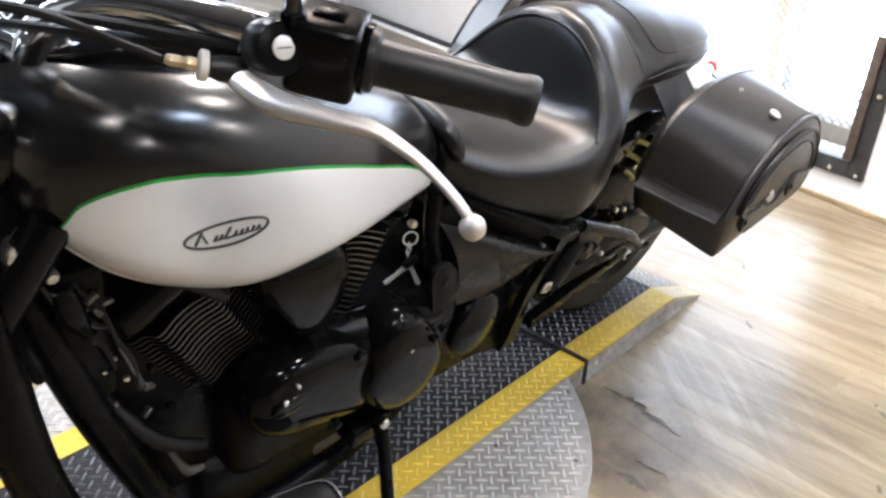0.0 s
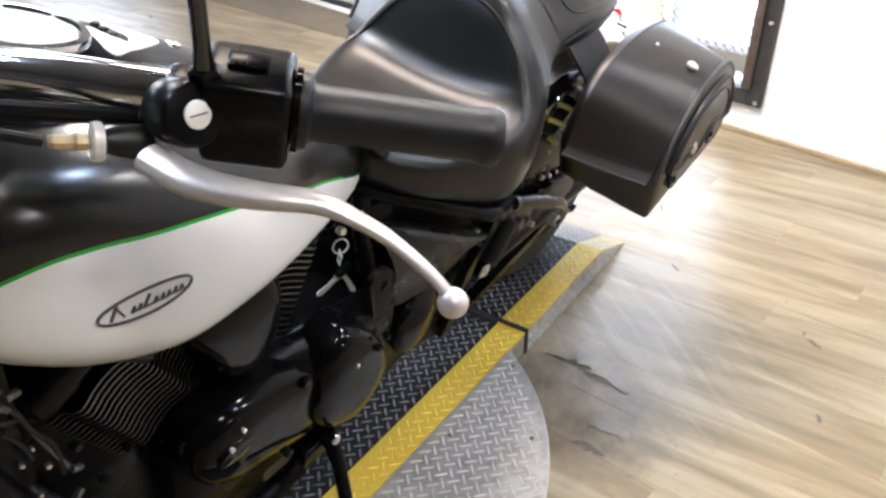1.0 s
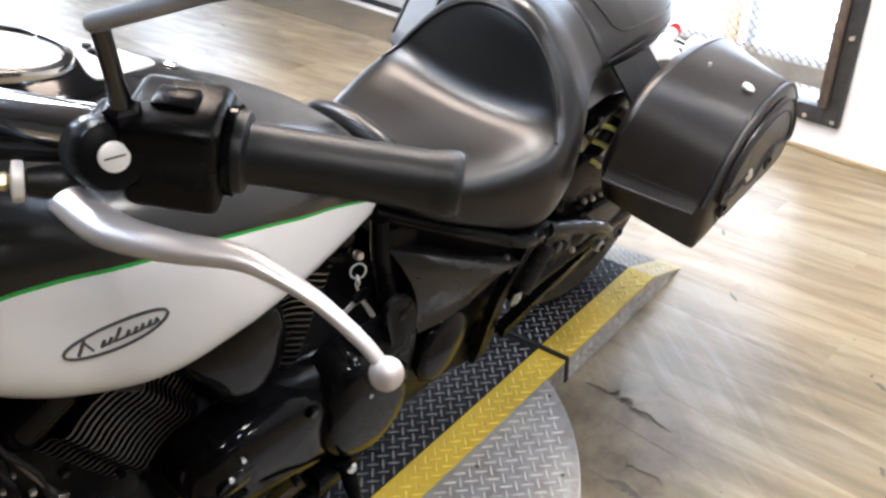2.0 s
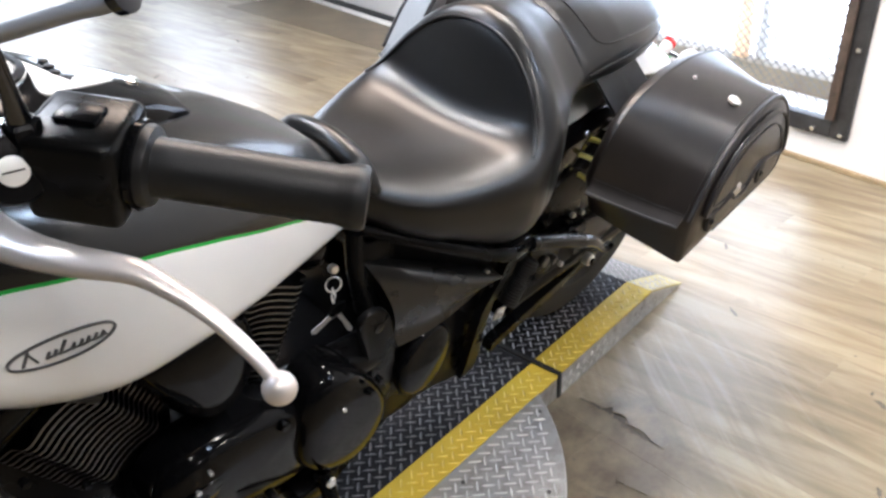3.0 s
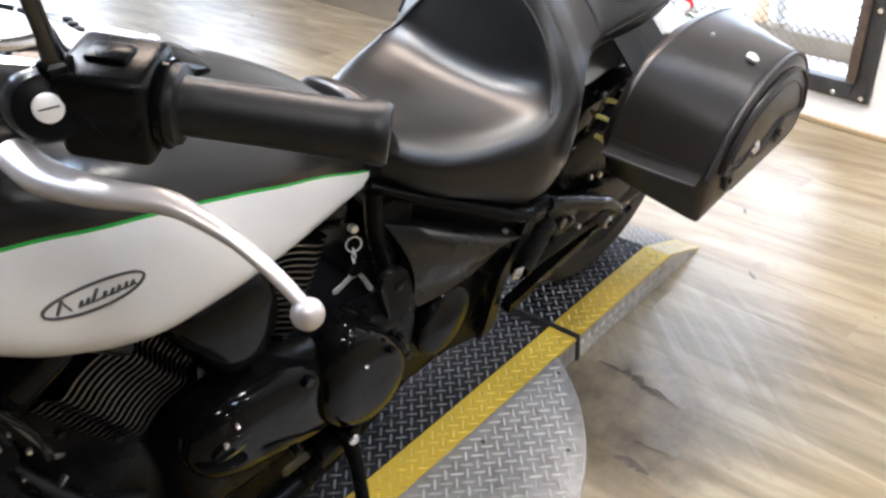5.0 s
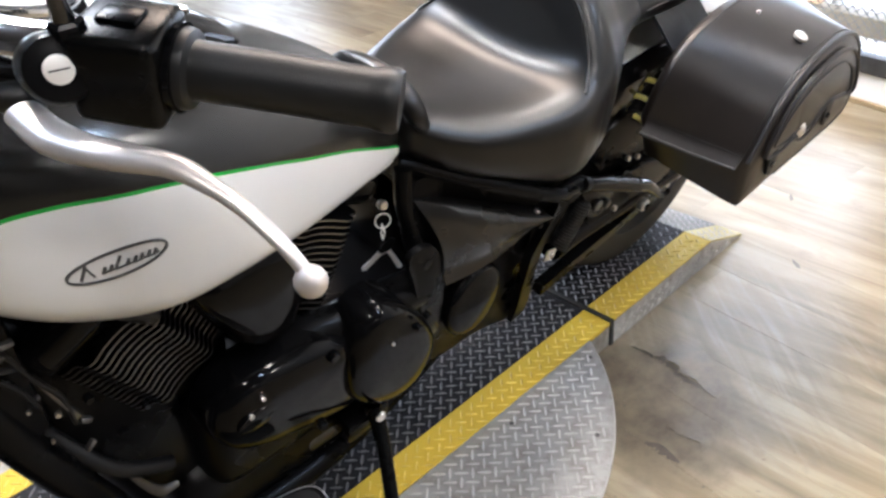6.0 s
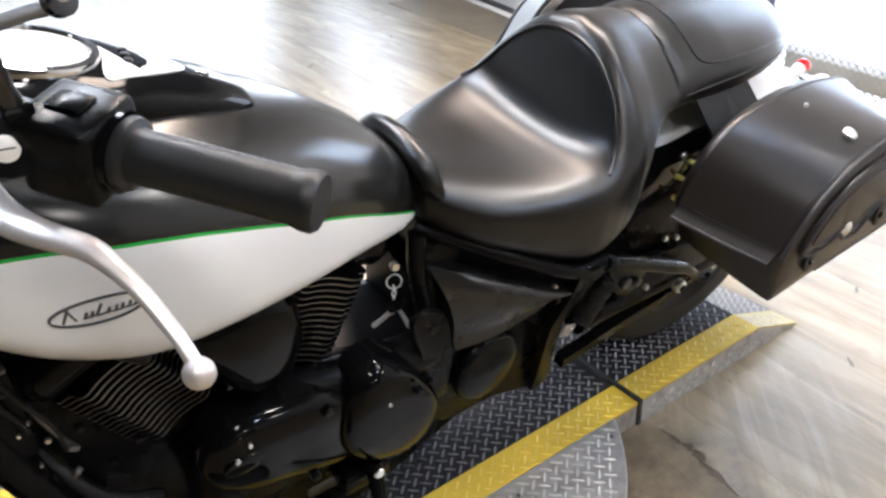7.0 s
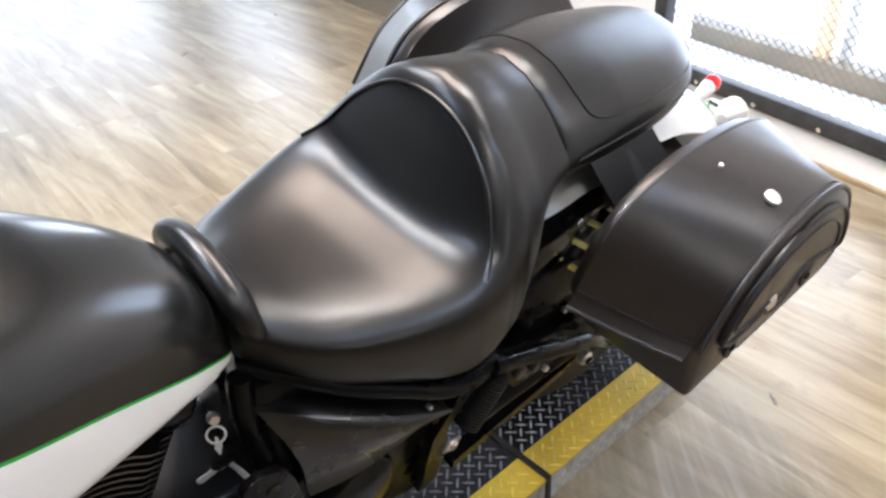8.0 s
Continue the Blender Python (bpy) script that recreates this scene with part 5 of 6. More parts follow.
for pts in ([(-1.166, -0.106, 0.765), (-1.140, -0.112, 0.700), (-1.108, -0.110, 0.640), (-1.094, -0.104, 0.590)], [(-1.128, -0.106, 0.735), (-1.104, -0.112, 0.690), (-1.090, -0.108, 0.640), (-1.070, -0.102, 0.585), (-1.066, -0.100, 0.530)], [(-1.150, -0.108, 0.715), (-1.118, -0.116, 0.680), (-1.096, -0.108, 0.662)]):
    part("harness_wire", tube(bmesh.new(), pts, 0.0034, 8, 6), M_cable, bike, "black wire of the harness")
for x, z, turn, mat in ((-1.126, 0.706, 25, M_fin), (-1.114, 0.716, -20, M_fin), (-1.110, 0.694, 60, M_fin), (-1.098, 0.704, 10, M_fin), (-1.058, 0.545, 35, M_fin), (-1.064, 0.500, -30, M_fin)):
    part("wire_connector", block(bmesh.new(), (-0.0075, -0.004, -0.0032), (0.0075, 0.004, 0.0032), 0.0012, 1, pose(x, -0.114, z, 0, turn, 12)), mat, bike, "small grey wire connector")
part("horn_bracket", tube(bmesh.new(), [(-1.140, -0.105, 0.735), (-1.136, -0.110, 0.705), (-1.118, -0.106, 0.662)], [0.014, 0.017, 0.009], 10, 4), M_black_gloss, bike, "black cable junction")
for p, ax, r, h in (((-1.150, -0.112, 0.802), (0.3, -1, 0.2), 0.016, 0.016), ((-1.176, -0.112, 0.795), (-0.2, -1, 0.1), 0.013, 0.012), ((-1.146, -0.104, 0.752), (0, -1, 0), 0.008, 0.008)):
    part("head_fitting", lathe(bmesh.new(), [(r * 0.6, -0.05), (r * 0.9, -0.02), (r, -h), (r, 0.0), (r * 0.7, h * 0.4), (r * 0.2, h * 0.45)], p, ax, 18), M_alu, bike, "bright metal fitting by the steering head")
rad = part("radiator", block(bmesh.new(), (-0.022, -0.082, 0.02), (0.022, 0.082, 0.15), 0.006, 2, pose(-1.150, 0, 0.57, 0, -11, 0)), M_black_satin, bike, "black radiator between the down tubes")
for i in range(10):
    part("cooling_fin", block(bmesh.new(), (-0.026, -0.076, 0.025 + i * 0.0122), (-0.0225, 0.076, 0.028 + i * 0.0122), 0, 2, pose(-1.150, 0, 0.57, 0, -11, 0)), M_black_satin, rad)
plate_out = rounded([(-0.586, 0.562), (-0.556, 0.574), (-0.522, 0.545), (-0.502, 0.46), (-0.494, 0.35), (-0.526, 0.345), (-0.548, 0.43), (-0.572, 0.51)])
brk = part("side_bracket", plate(bmesh.new(), plate_out, 0.012, side_at(-0.180), 0.003), M_black_satin, bike, "black frame bracket")
part("bracket_bolt", disc_bolt(bmesh.new(), (-0.545, -0.1925, 0.533), (0, -1, 0), 0.010, 0.003), M_black_gloss, brk)

# --- side cover: a curved shell between the seat rail and the swingarm pivot
def side_cover():
    bm = bmesh.new()
    rings = []
    top = curve_points([(-0.528, -0.132, 0.612), (-0.46, -0.176, 0.592), (-0.38, -0.208, 0.562), (-0.300, -0.220, 0.528)], 6)
    bot = curve_points([(-0.490, -0.186, 0.446), (-0.43, -0.205, 0.464), (-0.36, -0.215, 0.490), (-0.301, -0.218, 0.516)], 6)
    for a, b in zip(top, bot):
        row = []
        for u in np.linspace(0, 1, 10):
            p = a.lerp(b, float(u))
            bulge = 0.020 * math.sin(math.pi * min(1, u * 1.1) ** 0.8) if u < 0.91 else 0.004
            row.append(p + Vector((0.010 * math.sin(math.pi * u), -bulge, 0)))
        inner = [p + Vector((0, 0.03, 0)) for p in row[::-1]]
        rings.append(row + inner)
    return loft(bm, rings)


part("rear_stay_plate", loft(bmesh.new(), [[(x - w, y - 0.007, z), (x + w, y - 0.007, z + 0.012), (x + w, y + 0.012, z + 0.012), (x - w, y + 0.012, z)] for x, y, z, w in ((-0.240, -0.222, 0.548, 0.026), (-0.258, -0.217, 0.485, 0.018), (-0.276, -0.208, 0.412, 0.015), (-0.268, -0.199, 0.325, 0.015), (-0.254, -0.190, 0.240, 0.017), (-0.244, -0.180, 0.180, 0.020))]), M_black_satin, bike, "flat black frame stay")
part("rail_gusset", plate(bmesh.new(), rounded([(-0.315, 0.575), (-0.255, 0.572), (-0.205, 0.562), (-0.196, 0.540), (-0.225, 0.515), (-0.262, 0.535), (-0.300, 0.555)], 4), 0.010, side_at(-0.220), 0.003), M_black_satin, bike, "black gusset plate on the frame rail")
part("pivot_panel", plate(bmesh.new(), rounded([(-0.50, 0.46), (-0.40, 0.49), (-0.30, 0.50), (-0.25, 0.42), (-0.235, 0.28), (-0.25, 0.18), (-0.36, 0.21), (-0.48, 0.22), (-0.52, 0.32)], 4), 0.03, side_at(-0.145), 0.008), M_black_satin, bike, "black frame casting round the pivot")
sc = part("side_cover", side_cover(), M_cover, bike, "satin black side cover", smooth=60)
part("cover_screw", disc_bolt(bmesh.new(), (-0.318, -0.232, 0.515), (0, -1, 0), 0.006, 0.003), M_black_gloss, sc)
part("pivot_cover", lathe(bmesh.new(), [(0.070, 0.0), (0.074, 0.010), (0.073, 0.018), (0.066, 0.026), (0.062, 0.027), (0.050, 0.031), (0.002, 0.034)], (-0.412, -0.175, 0.358), (0.1, -1, 0.1), 40), M_black_gloss, bike, "round gloss black pivot cover")

part("battery_box", block(bmesh.new(), (-0.53, -0.095, 0.22), (-0.20, 0.095, 0.62), 0.02, 2), M_black_satin, bike, "black battery box inside the frame")
part("side_filler", loft(bmesh.new(), [[(x, s * y, z0) for s, y, z0 in ((-1, w, zl), (-1, w, zh), (1, w, zh), (1, w, zl))] for x, w, zl, zh in ((-0.53, 0.062, 0.54, 0.66), (-0.44, 0.108, 0.50, 0.625), (-0.36, 0.145, 0.46, 0.60), (-0.27, 0.160, 0.44, 0.57), (-0.20, 0.14, 0.44, 0.58))]), M_black_satin, bike, "black inner panel under the seat")

# --- engine
CRANK = Vector((-0.79, 0, 0.33))
part("crankcase", block(bmesh.new(), (-0.93, -0.105, 0.19), (-0.50, 0.105, 0.44), 0.05, 4), M_black_satin, bike, "black crankcase")


def cover_shell(name, outline, y0, y1, crown, label, material=None):
    """A domed engine cover: an outline in (x, z) raised from y0 to y1 with a rounded shoulder."""
    pts = rounded(outline, 6)
    cx, cz = np.mean([p[0] for p in pts]), np.mean([p[1] for p in pts])
    rings = []
    for s, d in ((1.0, 0.0), (1.0, 0.45), (0.985, 0.68), (0.94, 0.86), (0.86, 0.96), (0.7, 1.0 + crown * 0.4), (0.45, 1.0 + crown * 0.8), (0.15, 1 + crown)):
        rings.append([(cx + (x - cx) * s, y0 + (y1 - y0) * d, cz + (z - cz) * s) for x, z in pts])
    return part(name, loft(bmesh.new(), rings), material or M_black_gloss, bike, label, smooth=60)


clutch = cover_shell("generator_cover", [(-0.535, 0.390), (-0.532, 0.332), (-0.560, 0.282), (-0.610, 0.268), (-0.665, 0.295), (-0.710, 0.350), (-0.720, 0.410), (-0.710, 0.475), (-0.680, 0.520), (-0.635, 0.522), (-0.582, 0.472)], -0.15, -0.228, 0.12, "gloss black rounded engine cover")
sprk = cover_shell("side_engine_cover", [(-0.670, 0.310), (-0.740, 0.310), (-0.800, 0.331), (-0.868, 0.355), (-0.915, 0.395), (-0.930, 0.448), (-0.907, 0.497), (-0.862, 0.518), (-0.790, 0.510), (-0.720, 0.490), (-0.660, 0.450)], -0.13, -0.205, 0.12, "gloss black front engine cover")
for ob, x, z, r, mat in ((clutch, -0.575, 0.470, 0.006, M_black_satin), (clutch, -0.592, 0.455, 0.006, M_black_satin), (clutch, -0.648, 0.462, 0.004, M_alu_bright), (sprk, -0.738, 0.478, 0.009, M_black_gloss), (sprk, -0.880, 0.466, 0.005, M_alu_bright), (sprk, -0.860, 0.490, 0.004, M_alu_bright), (sprk, -0.76, 0.322, 0.008, M_black_satin)):
    part("cover_bolt", disc_bolt(bmesh.new(), (x, -0.207 if ob is sprk else -0.231, z), (0, -1, 0), r, 0.006), mat, ob)
oval = [(-0.868 + 0.034 * math.cos(a), 0.452 + 0.019 * math.sin(a)) for a in np.linspace(0, 2 * math.pi, 28, endpoint=False)]
part("cover_boss", plate(bmesh.new(), oval, 0.006, side_at(-0.2065) @ pose(0, 0, 0), 0.003), M_black_gloss, sprk, "raised oval boss")


def build_cylinder(lean, name, ahead):
    CRANK = Vector((-0.79 + ahead, 0, 0.33))
    d = Vector((math.sin(lean), 0, math.cos(lean)))
    side = Vector((math.cos(lean), 0, -math.sin(lean)))
    core = part(name, tube(bmesh.new(), [CRANK + d * 0.10, CRANK + d * 0.355], 0.062, 24), M_black_satin, bike, "black finned engine cylinder")
    for i in range(15):
        c = CRANK + d * (0.175 + i * 0.0105)
        ring = []
        for a in np.linspace(0, 2 * math.pi, 72, endpoint=False):
            ca, sa = math.cos(a), math.sin(a)
            e = 2 / 3.2
            r = 1 + 0.05 * math.cos(10 * a)
            ring.append((0.080 * r * math.copysign(abs(ca) ** e, ca), 0.088 * r * math.copysign(abs(sa) ** e, sa)))
        bm = loft(bmesh.new(), [[c + side * u + Vector((0, v, 0)) + d * h for u, v in ring] for h in (0.0, 0.0032)])
        bm.faces.ensure_lookup_table()
        f = part("cooling_fin", bm, [M_black_satin, M_fin], core, smooth=30)
        for p in f.data.polygons:
            if len(p.vertices) == 4:
                p.material_index = 1
    c = CRANK + d * 0.36
    mm = Matrix.Translation(c) @ Matrix((side, Vector((0, 1, 0)), d)).transposed().to_4x4()
    part("rocker_cover", block(bmesh.new(), (-0.085, -0.095, -0.02), (0.085, 0.095, 0.045), 0.03, 4, mm), M_black_gloss, core, "gloss black rocker cover")
    return core


part("belly_pan", block(bmesh.new(), (-0.98, -0.085, 0.09), (-0.45, 0.085, 0.25), 0.04, 3), M_black_satin, bike, "black sump under the engine")
part("front_casing", block(bmesh.new(), (-0.075, -0.055, -0.22), (0.075, 0.055, 0.21), 0.03, 3, pose(-1.005, 0, 0.43, 0, -14, 0)), M_black_satin, bike, "black casing ahead of the engine")
rng = random.Random(3)
for k in range(3):
    x, z = -1.045 + 0.10 * rng.random(), 0.30 + 0.30 * rng.random()
    part("casing_bolt", disc_bolt(bmesh.new(), (x, -0.094, z), (0, -1, 0), 0.005 + 0.004 * rng.random(), 0.005), M_black_gloss, bike)
for k, pts in enumerate(([(-1.12, -0.05, 0.74), (-1.02, -0.105, 0.70), (-0.95, -0.11, 0.64)], [(-1.10, -0.05, 0.50), (-1.05, -0.10, 0.42), (-0.98, -0.10, 0.36)])):
    part("hose", tube(bmesh.new(), pts, 0.011 if k < 3 else 0.008, 10, 6), M_cable, bike, "black rubber hose")
build_cylinder(radians(-29), "front_cylinder", -0.045)
build_cylinder(radians(25), "rear_cylinder", -0.03)
cover_shell("intake_cover", [(-0.915, 0.690), (-0.870, 0.705), (-0.785, 0.705), (-0.750, 0.660), (-0.750, 0.575), (-0.790, 0.520), (-0.840, 0.530), (-0.890, 0.610)], -0.06, -0.172, 0.10, "gloss black intake cover between the cylinders")
part("side_stand_mount", block(bmesh.new(), (-0.70, -0.20, 0.19), (-0.61, -0.15, 0.24), 0.006, 2), M_black_satin, bike)

part("gear_tube", tube(bmesh.new(), [(-0.83, -0.070, 0.440), (-0.76, -0.095, 0.445), (-0.66, -0.112, 0.440), (-0.53, -0.110, 0.420)], [0.020, 0.032, 0.036, 0.034], 20, 5), M_black_satin, bike, "satin black casing tube along the engine")
# --- rider's footboard
def board(s, lift):
    pts = [(-0.815, -0.282), (-0.822, -0.258), (-0.85, -0.244), (-0.90, -0.234), (-0.96, -0.228), (-1.05, -0.228), (-1.085, -0.250), (-1.09, -0.300), (-1.06, -0.338), (-0.96, -0.345), (-0.86, -0.342), (-0.825, -0.322)]
    cx, cy = -0.95, -0.287
    return [(cx + (x - cx) * s, cy + (y - cy) * (s if s == 1 else s - 0.08)) for x, y in rounded(pts, 4)]


foot = part("footboard", plate(bmesh.new(), board(1, 0), 0.010, pose(0, 0, 0.270), 0.003), M_black_satin, bike, "black rider footboard with a thin metal rim")
flank(foot)
loop = [(x, y, 0.281) for x, y in board(0.995, 0)]
part("board_rim", tube(bmesh.new(), loop + loop[:1], 0.0011, 6), M_arm, foot, "dull metal rim")
part("rubber_mat", plate(bmesh.new(), board(0.93, 0), 0.004, pose(0, 0, 0.2802), 0.0015), M_rubber, foot, "black rubber mat")

# --- side stand
ks = part("side_stand", tube(bmesh.new(), [(-0.645, -0.196, 0.250), (-0.658, -0.240, 0.205), (-0.700, -0.325, 0.118), (-0.722, -0.362, 0.090)], [0.016, 0.013, 0.012, 0.012], 12, 4), M_black_satin, bike, "black side stand leg")
part("stand_bolt", disc_bolt(bmesh.new(), (-0.647, -0.216, 0.248), (0, -1, 0.2), 0.0105, 0.006, 16), M_alu_bright, ks, "bright pivot bolt")
part("stand_spring", tube(bmesh.new(), [(-0.655 - 0.0016 * i + 0.005 * math.cos(i * 1.4), -0.235 - 0.0030 * i, 0.215 - 0.0032 * i + 0.005 * math.sin(i * 1.4)) for i in range(26)], 0.0017, 5), M_alu, ks)
part("stand_foot", block(bmesh.new(), (-0.762, -0.395, 0.086), (-0.704, -0.350, 0.094), 0.003, 2), M_black_satin, ks)
part("shift_lever", tube(bmesh.new(), [(-0.94, -0.19, 0.235), (-1.00, -0.21, 0.22), (-1.09, -0.215, 0.235), (-1.10, -0.25, 0.236)], 0.006, 10, 4), M_black_satin, bike)
part("silencer_bracket", block(bmesh.new(), (-0.755, -0.155, 0.150), (-0.675, -0.11, 0.195), 0.015, 3), M_fin, bike, "bare cast sump edge")

# --- swingarm, belt guard, footpegs
for s in (-1, 1):
    part("swingarm", tube(bmesh.new(), [(-0.20, s * 0.135, 0.333), (-0.10, s * 0.135, 0.33), (0.32, s * 0.135, 0.31)], [0.03, 0.026, 0.024], 14, 6), M_frame, bike)
for k in range(5):
    part("pulley_bolt", disc_bolt(bmesh.new(), (0.24 + 0.062 * math.cos(k * 1.257), -0.124, 0.316 + 0.062 * math.sin(k * 1.257)), (0, -1, 0), 0.007, 0.006), M_alu_bright, bike)
part("belt_guard", plate(bmesh.new(), rounded([(-0.30, 0.46), (-0.10, 0.43), (0.10, 0.41), (0.24, 0.39), (0.28, 0.34), (0.24, 0.30), (-0.1, 0.33), (-0.30, 0.37)]), 0.02, side_at(-0.115), 0.004), M_black_satin, bike, "black belt guard")
part("pulley", lathe(bmesh.new(), [(0.02, -0.02), (0.10, -0.015), (0.105, 0.0), (0.10, 0.012), (0.03, 0.016)], (0.24, -0.105, 0.316), (0, -1, 0), 40), M_black_satin, bike)
pegm = part("pillion_peg", tube(bmesh.new(), [(-0.215, -0.230, 0.552), (-0.12, -0.232, 0.508), (-0.010, -0.235, 0.452)], [0.0135, 0.0145, 0.0150], 14, 4), M_black_satin, bike, "folded black pillion footpeg")
part("peg_tip", tube(bmesh.new(), [(-0.012, -0.235, 0.453), (0.030, -0.236, 0.432), (0.070, -0.237, 0.402), (0.098, -0.239, 0.376), (0.118, -0.246, 0.370), (0.128, -0.246, 0.378)], [0.0150, 0.0140, 0.0115, 0.0085, 0.006, 0.005], 12, 4), M_black_gloss, pegm)
part("peg_pin", disc_bolt(bmesh.new(), (0.050, -0.236, 0.370), (0, -1, 0), 0.014, 0.008, 18), M_alu, pegm)
part("peg_pin_cap", disc_bolt(bmesh.new(), (0.050, -0.246, 0.370), (0, -1, 0), 0.008, 0.004, 14), M_black_gloss, pegm)
rib = []
for k in range(16):
    rib += [(0.0185, k * 0.0062), (0.0185, k * 0.0062 + 0.003), (0.0150, k * 0.0062 + 0.0035), (0.0150, k * 0.0062 + 0.006)]
part("ribbed_boot", lathe(bmesh.new(), rib, (-0.224, -0.222, 0.402), (0.046, 0.0, 0.090), 20), M_rubber, bike, "ribbed black rubber boot", smooth=25)
part("boot_bracket", plate(bmesh.new(), rounded([(-0.185, 0.530), (-0.10, 0.495), (-0.06, 0.455), (-0.085, 0.405), (-0.13, 0.420), (-0.165, 0.470)], 4), 0.010, side_at(-0.208), 0.002), M_black_satin, bike)
for x, z, r in ((-0.118, 0.446, 0.013), (-0.082, 0.432, 0.010)):
    part("bracket_screw", disc_bolt(bmesh.new(), (x, -0.220, z), (0, -1, 0), r, 0.006, 16), M_fin, bike)
part("peg_bolt", disc_bolt(bmesh.new(), (-0.282, -0.246, 0.433), (0, -1, 0), 0.0075, 0.004), M_alu_bright, bike, "bright footpeg mount bolt")
part("peg_bracket", block(bmesh.new(), (-0.0135, -0.0125, -0.002), (0.0135, 0.0125, 0.002), 0.0015, 2, Matrix.Translation((-0.282, -0.243, 0.431)) @ Matrix.Rotation(radians(20), 4, "Y") @ SIDE), M_alu, bike, "small bare metal bracket")
for x, z, q in ((-0.050, 0.405, 0.006), (0.010, 0.480, 0.006), (0.048, 0.468, 0.006), (0.084, 0.462, 0.005), (-0.325, 0.545, 0.004)):
    part("mount_bolt", disc_bolt(bmesh.new(), (x, -0.190 if x > 0 else -0.224, z), (0, -1, 0.1), q, 0.004), M_alu, bike, "small bright mount bolt")
part("lower_stay", loft(bmesh.new(), [[(x, y - 0.010, z - h), (x, y - 0.012, z + h), (x, y + 0.012, z + h), (x, y + 0.012, z - h)] for x, y, z, h in ((-0.225, -0.204, 0.272, 0.014), (-0.08, -0.202, 0.290, 0.015), (0.06, -0.198, 0.300, 0.014), (0.17, -0.192, 0.304, 0.012))]), M_frame, bike, "flat black swingarm bar")
part("chain_guard", plate(bmesh.new(), rounded([(-0.11, 0.520), (-0.02, 0.560), (0.09, 0.520), (0.16, 0.470), (0.17, 0.425), (0.06, 0.440), (-0.06, 0.445)], 4), 0.012, side_at(-0.125), 0.003), M_black_satin, bike, "black guard above the swingarm")
part("axle_plate", plate(bmesh.new(), rounded([(-0.10, 0.43), (0.0, 0.425), (0.12, 0.405), (0.19, 0.36), (0.16, 0.315), (0.02, 0.32), (-0.10, 0.345)], 4), 0.014, side_at(-0.140), 0.003), M_black_satin, bike, "satin dark plate beside the rear wheel")

# --- rear damper with a yellow coil spring
SH_A, SH_B = Vector((0.005, -0.120, 0.525)), Vector((0.100, -0.128, 0.600))
damper = part("damper", tube(bmesh.new(), [SH_A, SH_B], 0.015, 14), M_black_satin, bike, "black rear damper")
sd = (SH_B - SH_A).normalized()
s1 = sd.cross(Vector((0, 1, 0))).normalized()
s2 = sd.cross(s1)
coil = [SH_A + sd * (0.010 + 0.0026 * i) + (s1 * math.cos(i * 0.42) + s2 * math.sin(i * 0.42)) * 0.026 for i in range(36)]
part("coil_spring", tube(bmesh.new(), coil, 0.0052, 8), M_spring, damper, "pale yellow coil spring")
part("damper_eye", lathe(bmesh.new(), [(0.014, -0.012), (0.020, -0.010), (0.020, 0.010), (0.014, 0.012)], SH_B + sd * 0.012, (0, 1, 0), 20), M_alu, damper)
part("damper_bolt", disc_bolt(bmesh.new(), (-0.004, -0.138, 0.640), (0, -1, 0.3), 0.007, 0.004, 16), M_alu_bright, bike, "bright damper bolt")

# --- rear fender, tail light, turn signals
def fender_ring(t):
    r = 0.420 + 0.033 * min(1, max(0, (radians(95) - t) / radians(60)))
    c = Vector((0.16, 0, 0.316))
    out = []
    for a in np.linspace(-1.35, 1.35, 15):
        q, h = r - 0.072 * (1 - math.cos(a)), 0.114 * math.sin(a) / math.sin(1.35)
        out.append((c.x + q * math.cos(t), h, c.z + q * math.sin(t)))
    for a in np.linspace(1.35, -1.35, 15):
        q, h = r - 0.006 - 0.072 * (1 - math.cos(a)), 0.108 * math.sin(a) / math.sin(1.35)
        out.append((c.x + q * math.cos(t), h, c.z + q * math.sin(t)))
    return out


fender = part("rear_fender", loft(bmesh.new(), [fender_ring(t) for t in np.linspace(radians(168), radians(8), 48)]), M_white_paint, bike, "white rear mudguard")
for sgn in (4, 10):
    part("pinstripe", tube(bmesh.new(), [Vector(fender_ring(t)[sgn]) for t in np.linspace(radians(120), radians(15), 30)], 0.0016, 6), M_green, fender, "green pinstripe")
part("fender_strut", plate(bmesh.new(), rounded([(-0.118, 0.560), (-0.125, 0.620), (-0.112, 0.662), (-0.030, 0.668), (0.055, 0.674), (0.170, 0.640), (0.100, 0.618), (0.030, 0.612), (-0.050, 0.545)]), 0.008, side_at(-0.121), 0.003), M_black_gloss, bike, "black fender strut")
tail = part("tail_light", lathe(bmesh.new(), [(0.006, -0.045), (0.012, -0.038), (0.0155, -0.015), (0.0155, 0.0), (0.013, 0.003)], (0.545, -0.015, 0.636), (0.8, 0, 0.35), 28), M_silver_plastic, bike, "pale tail light housing with a red lens")
part("lens", lathe(bmesh.new(), [(0.0162, -0.010), (0.0165, 0.002), (0.014, 0.009), (0.009, 0.013), (0.003, 0.014)], (0.545, -0.015, 0.636), (0.8, 0, 0.35), 28), M_red_lens, tail, "red lens")
for s in (-1, 1):
    sg = part("turn_signal", lathe(bmesh.new(), [(0.010, -0.030), (0.022, -0.018), (0.027, 0.003), (0.026, 0.014), (0.015, 0.02)], (0.470, s * 0.102, 0.640), (1, 0, 0.1), 24), M_silver_plastic, bike, "pale silver turn signal")
    part("signal_stalk", tube(bmesh.new(), [(0.458, s * 0.06, 0.645), (0.462, s * 0.10, 0.640)], 0.009, 10), M_chrome, sg)

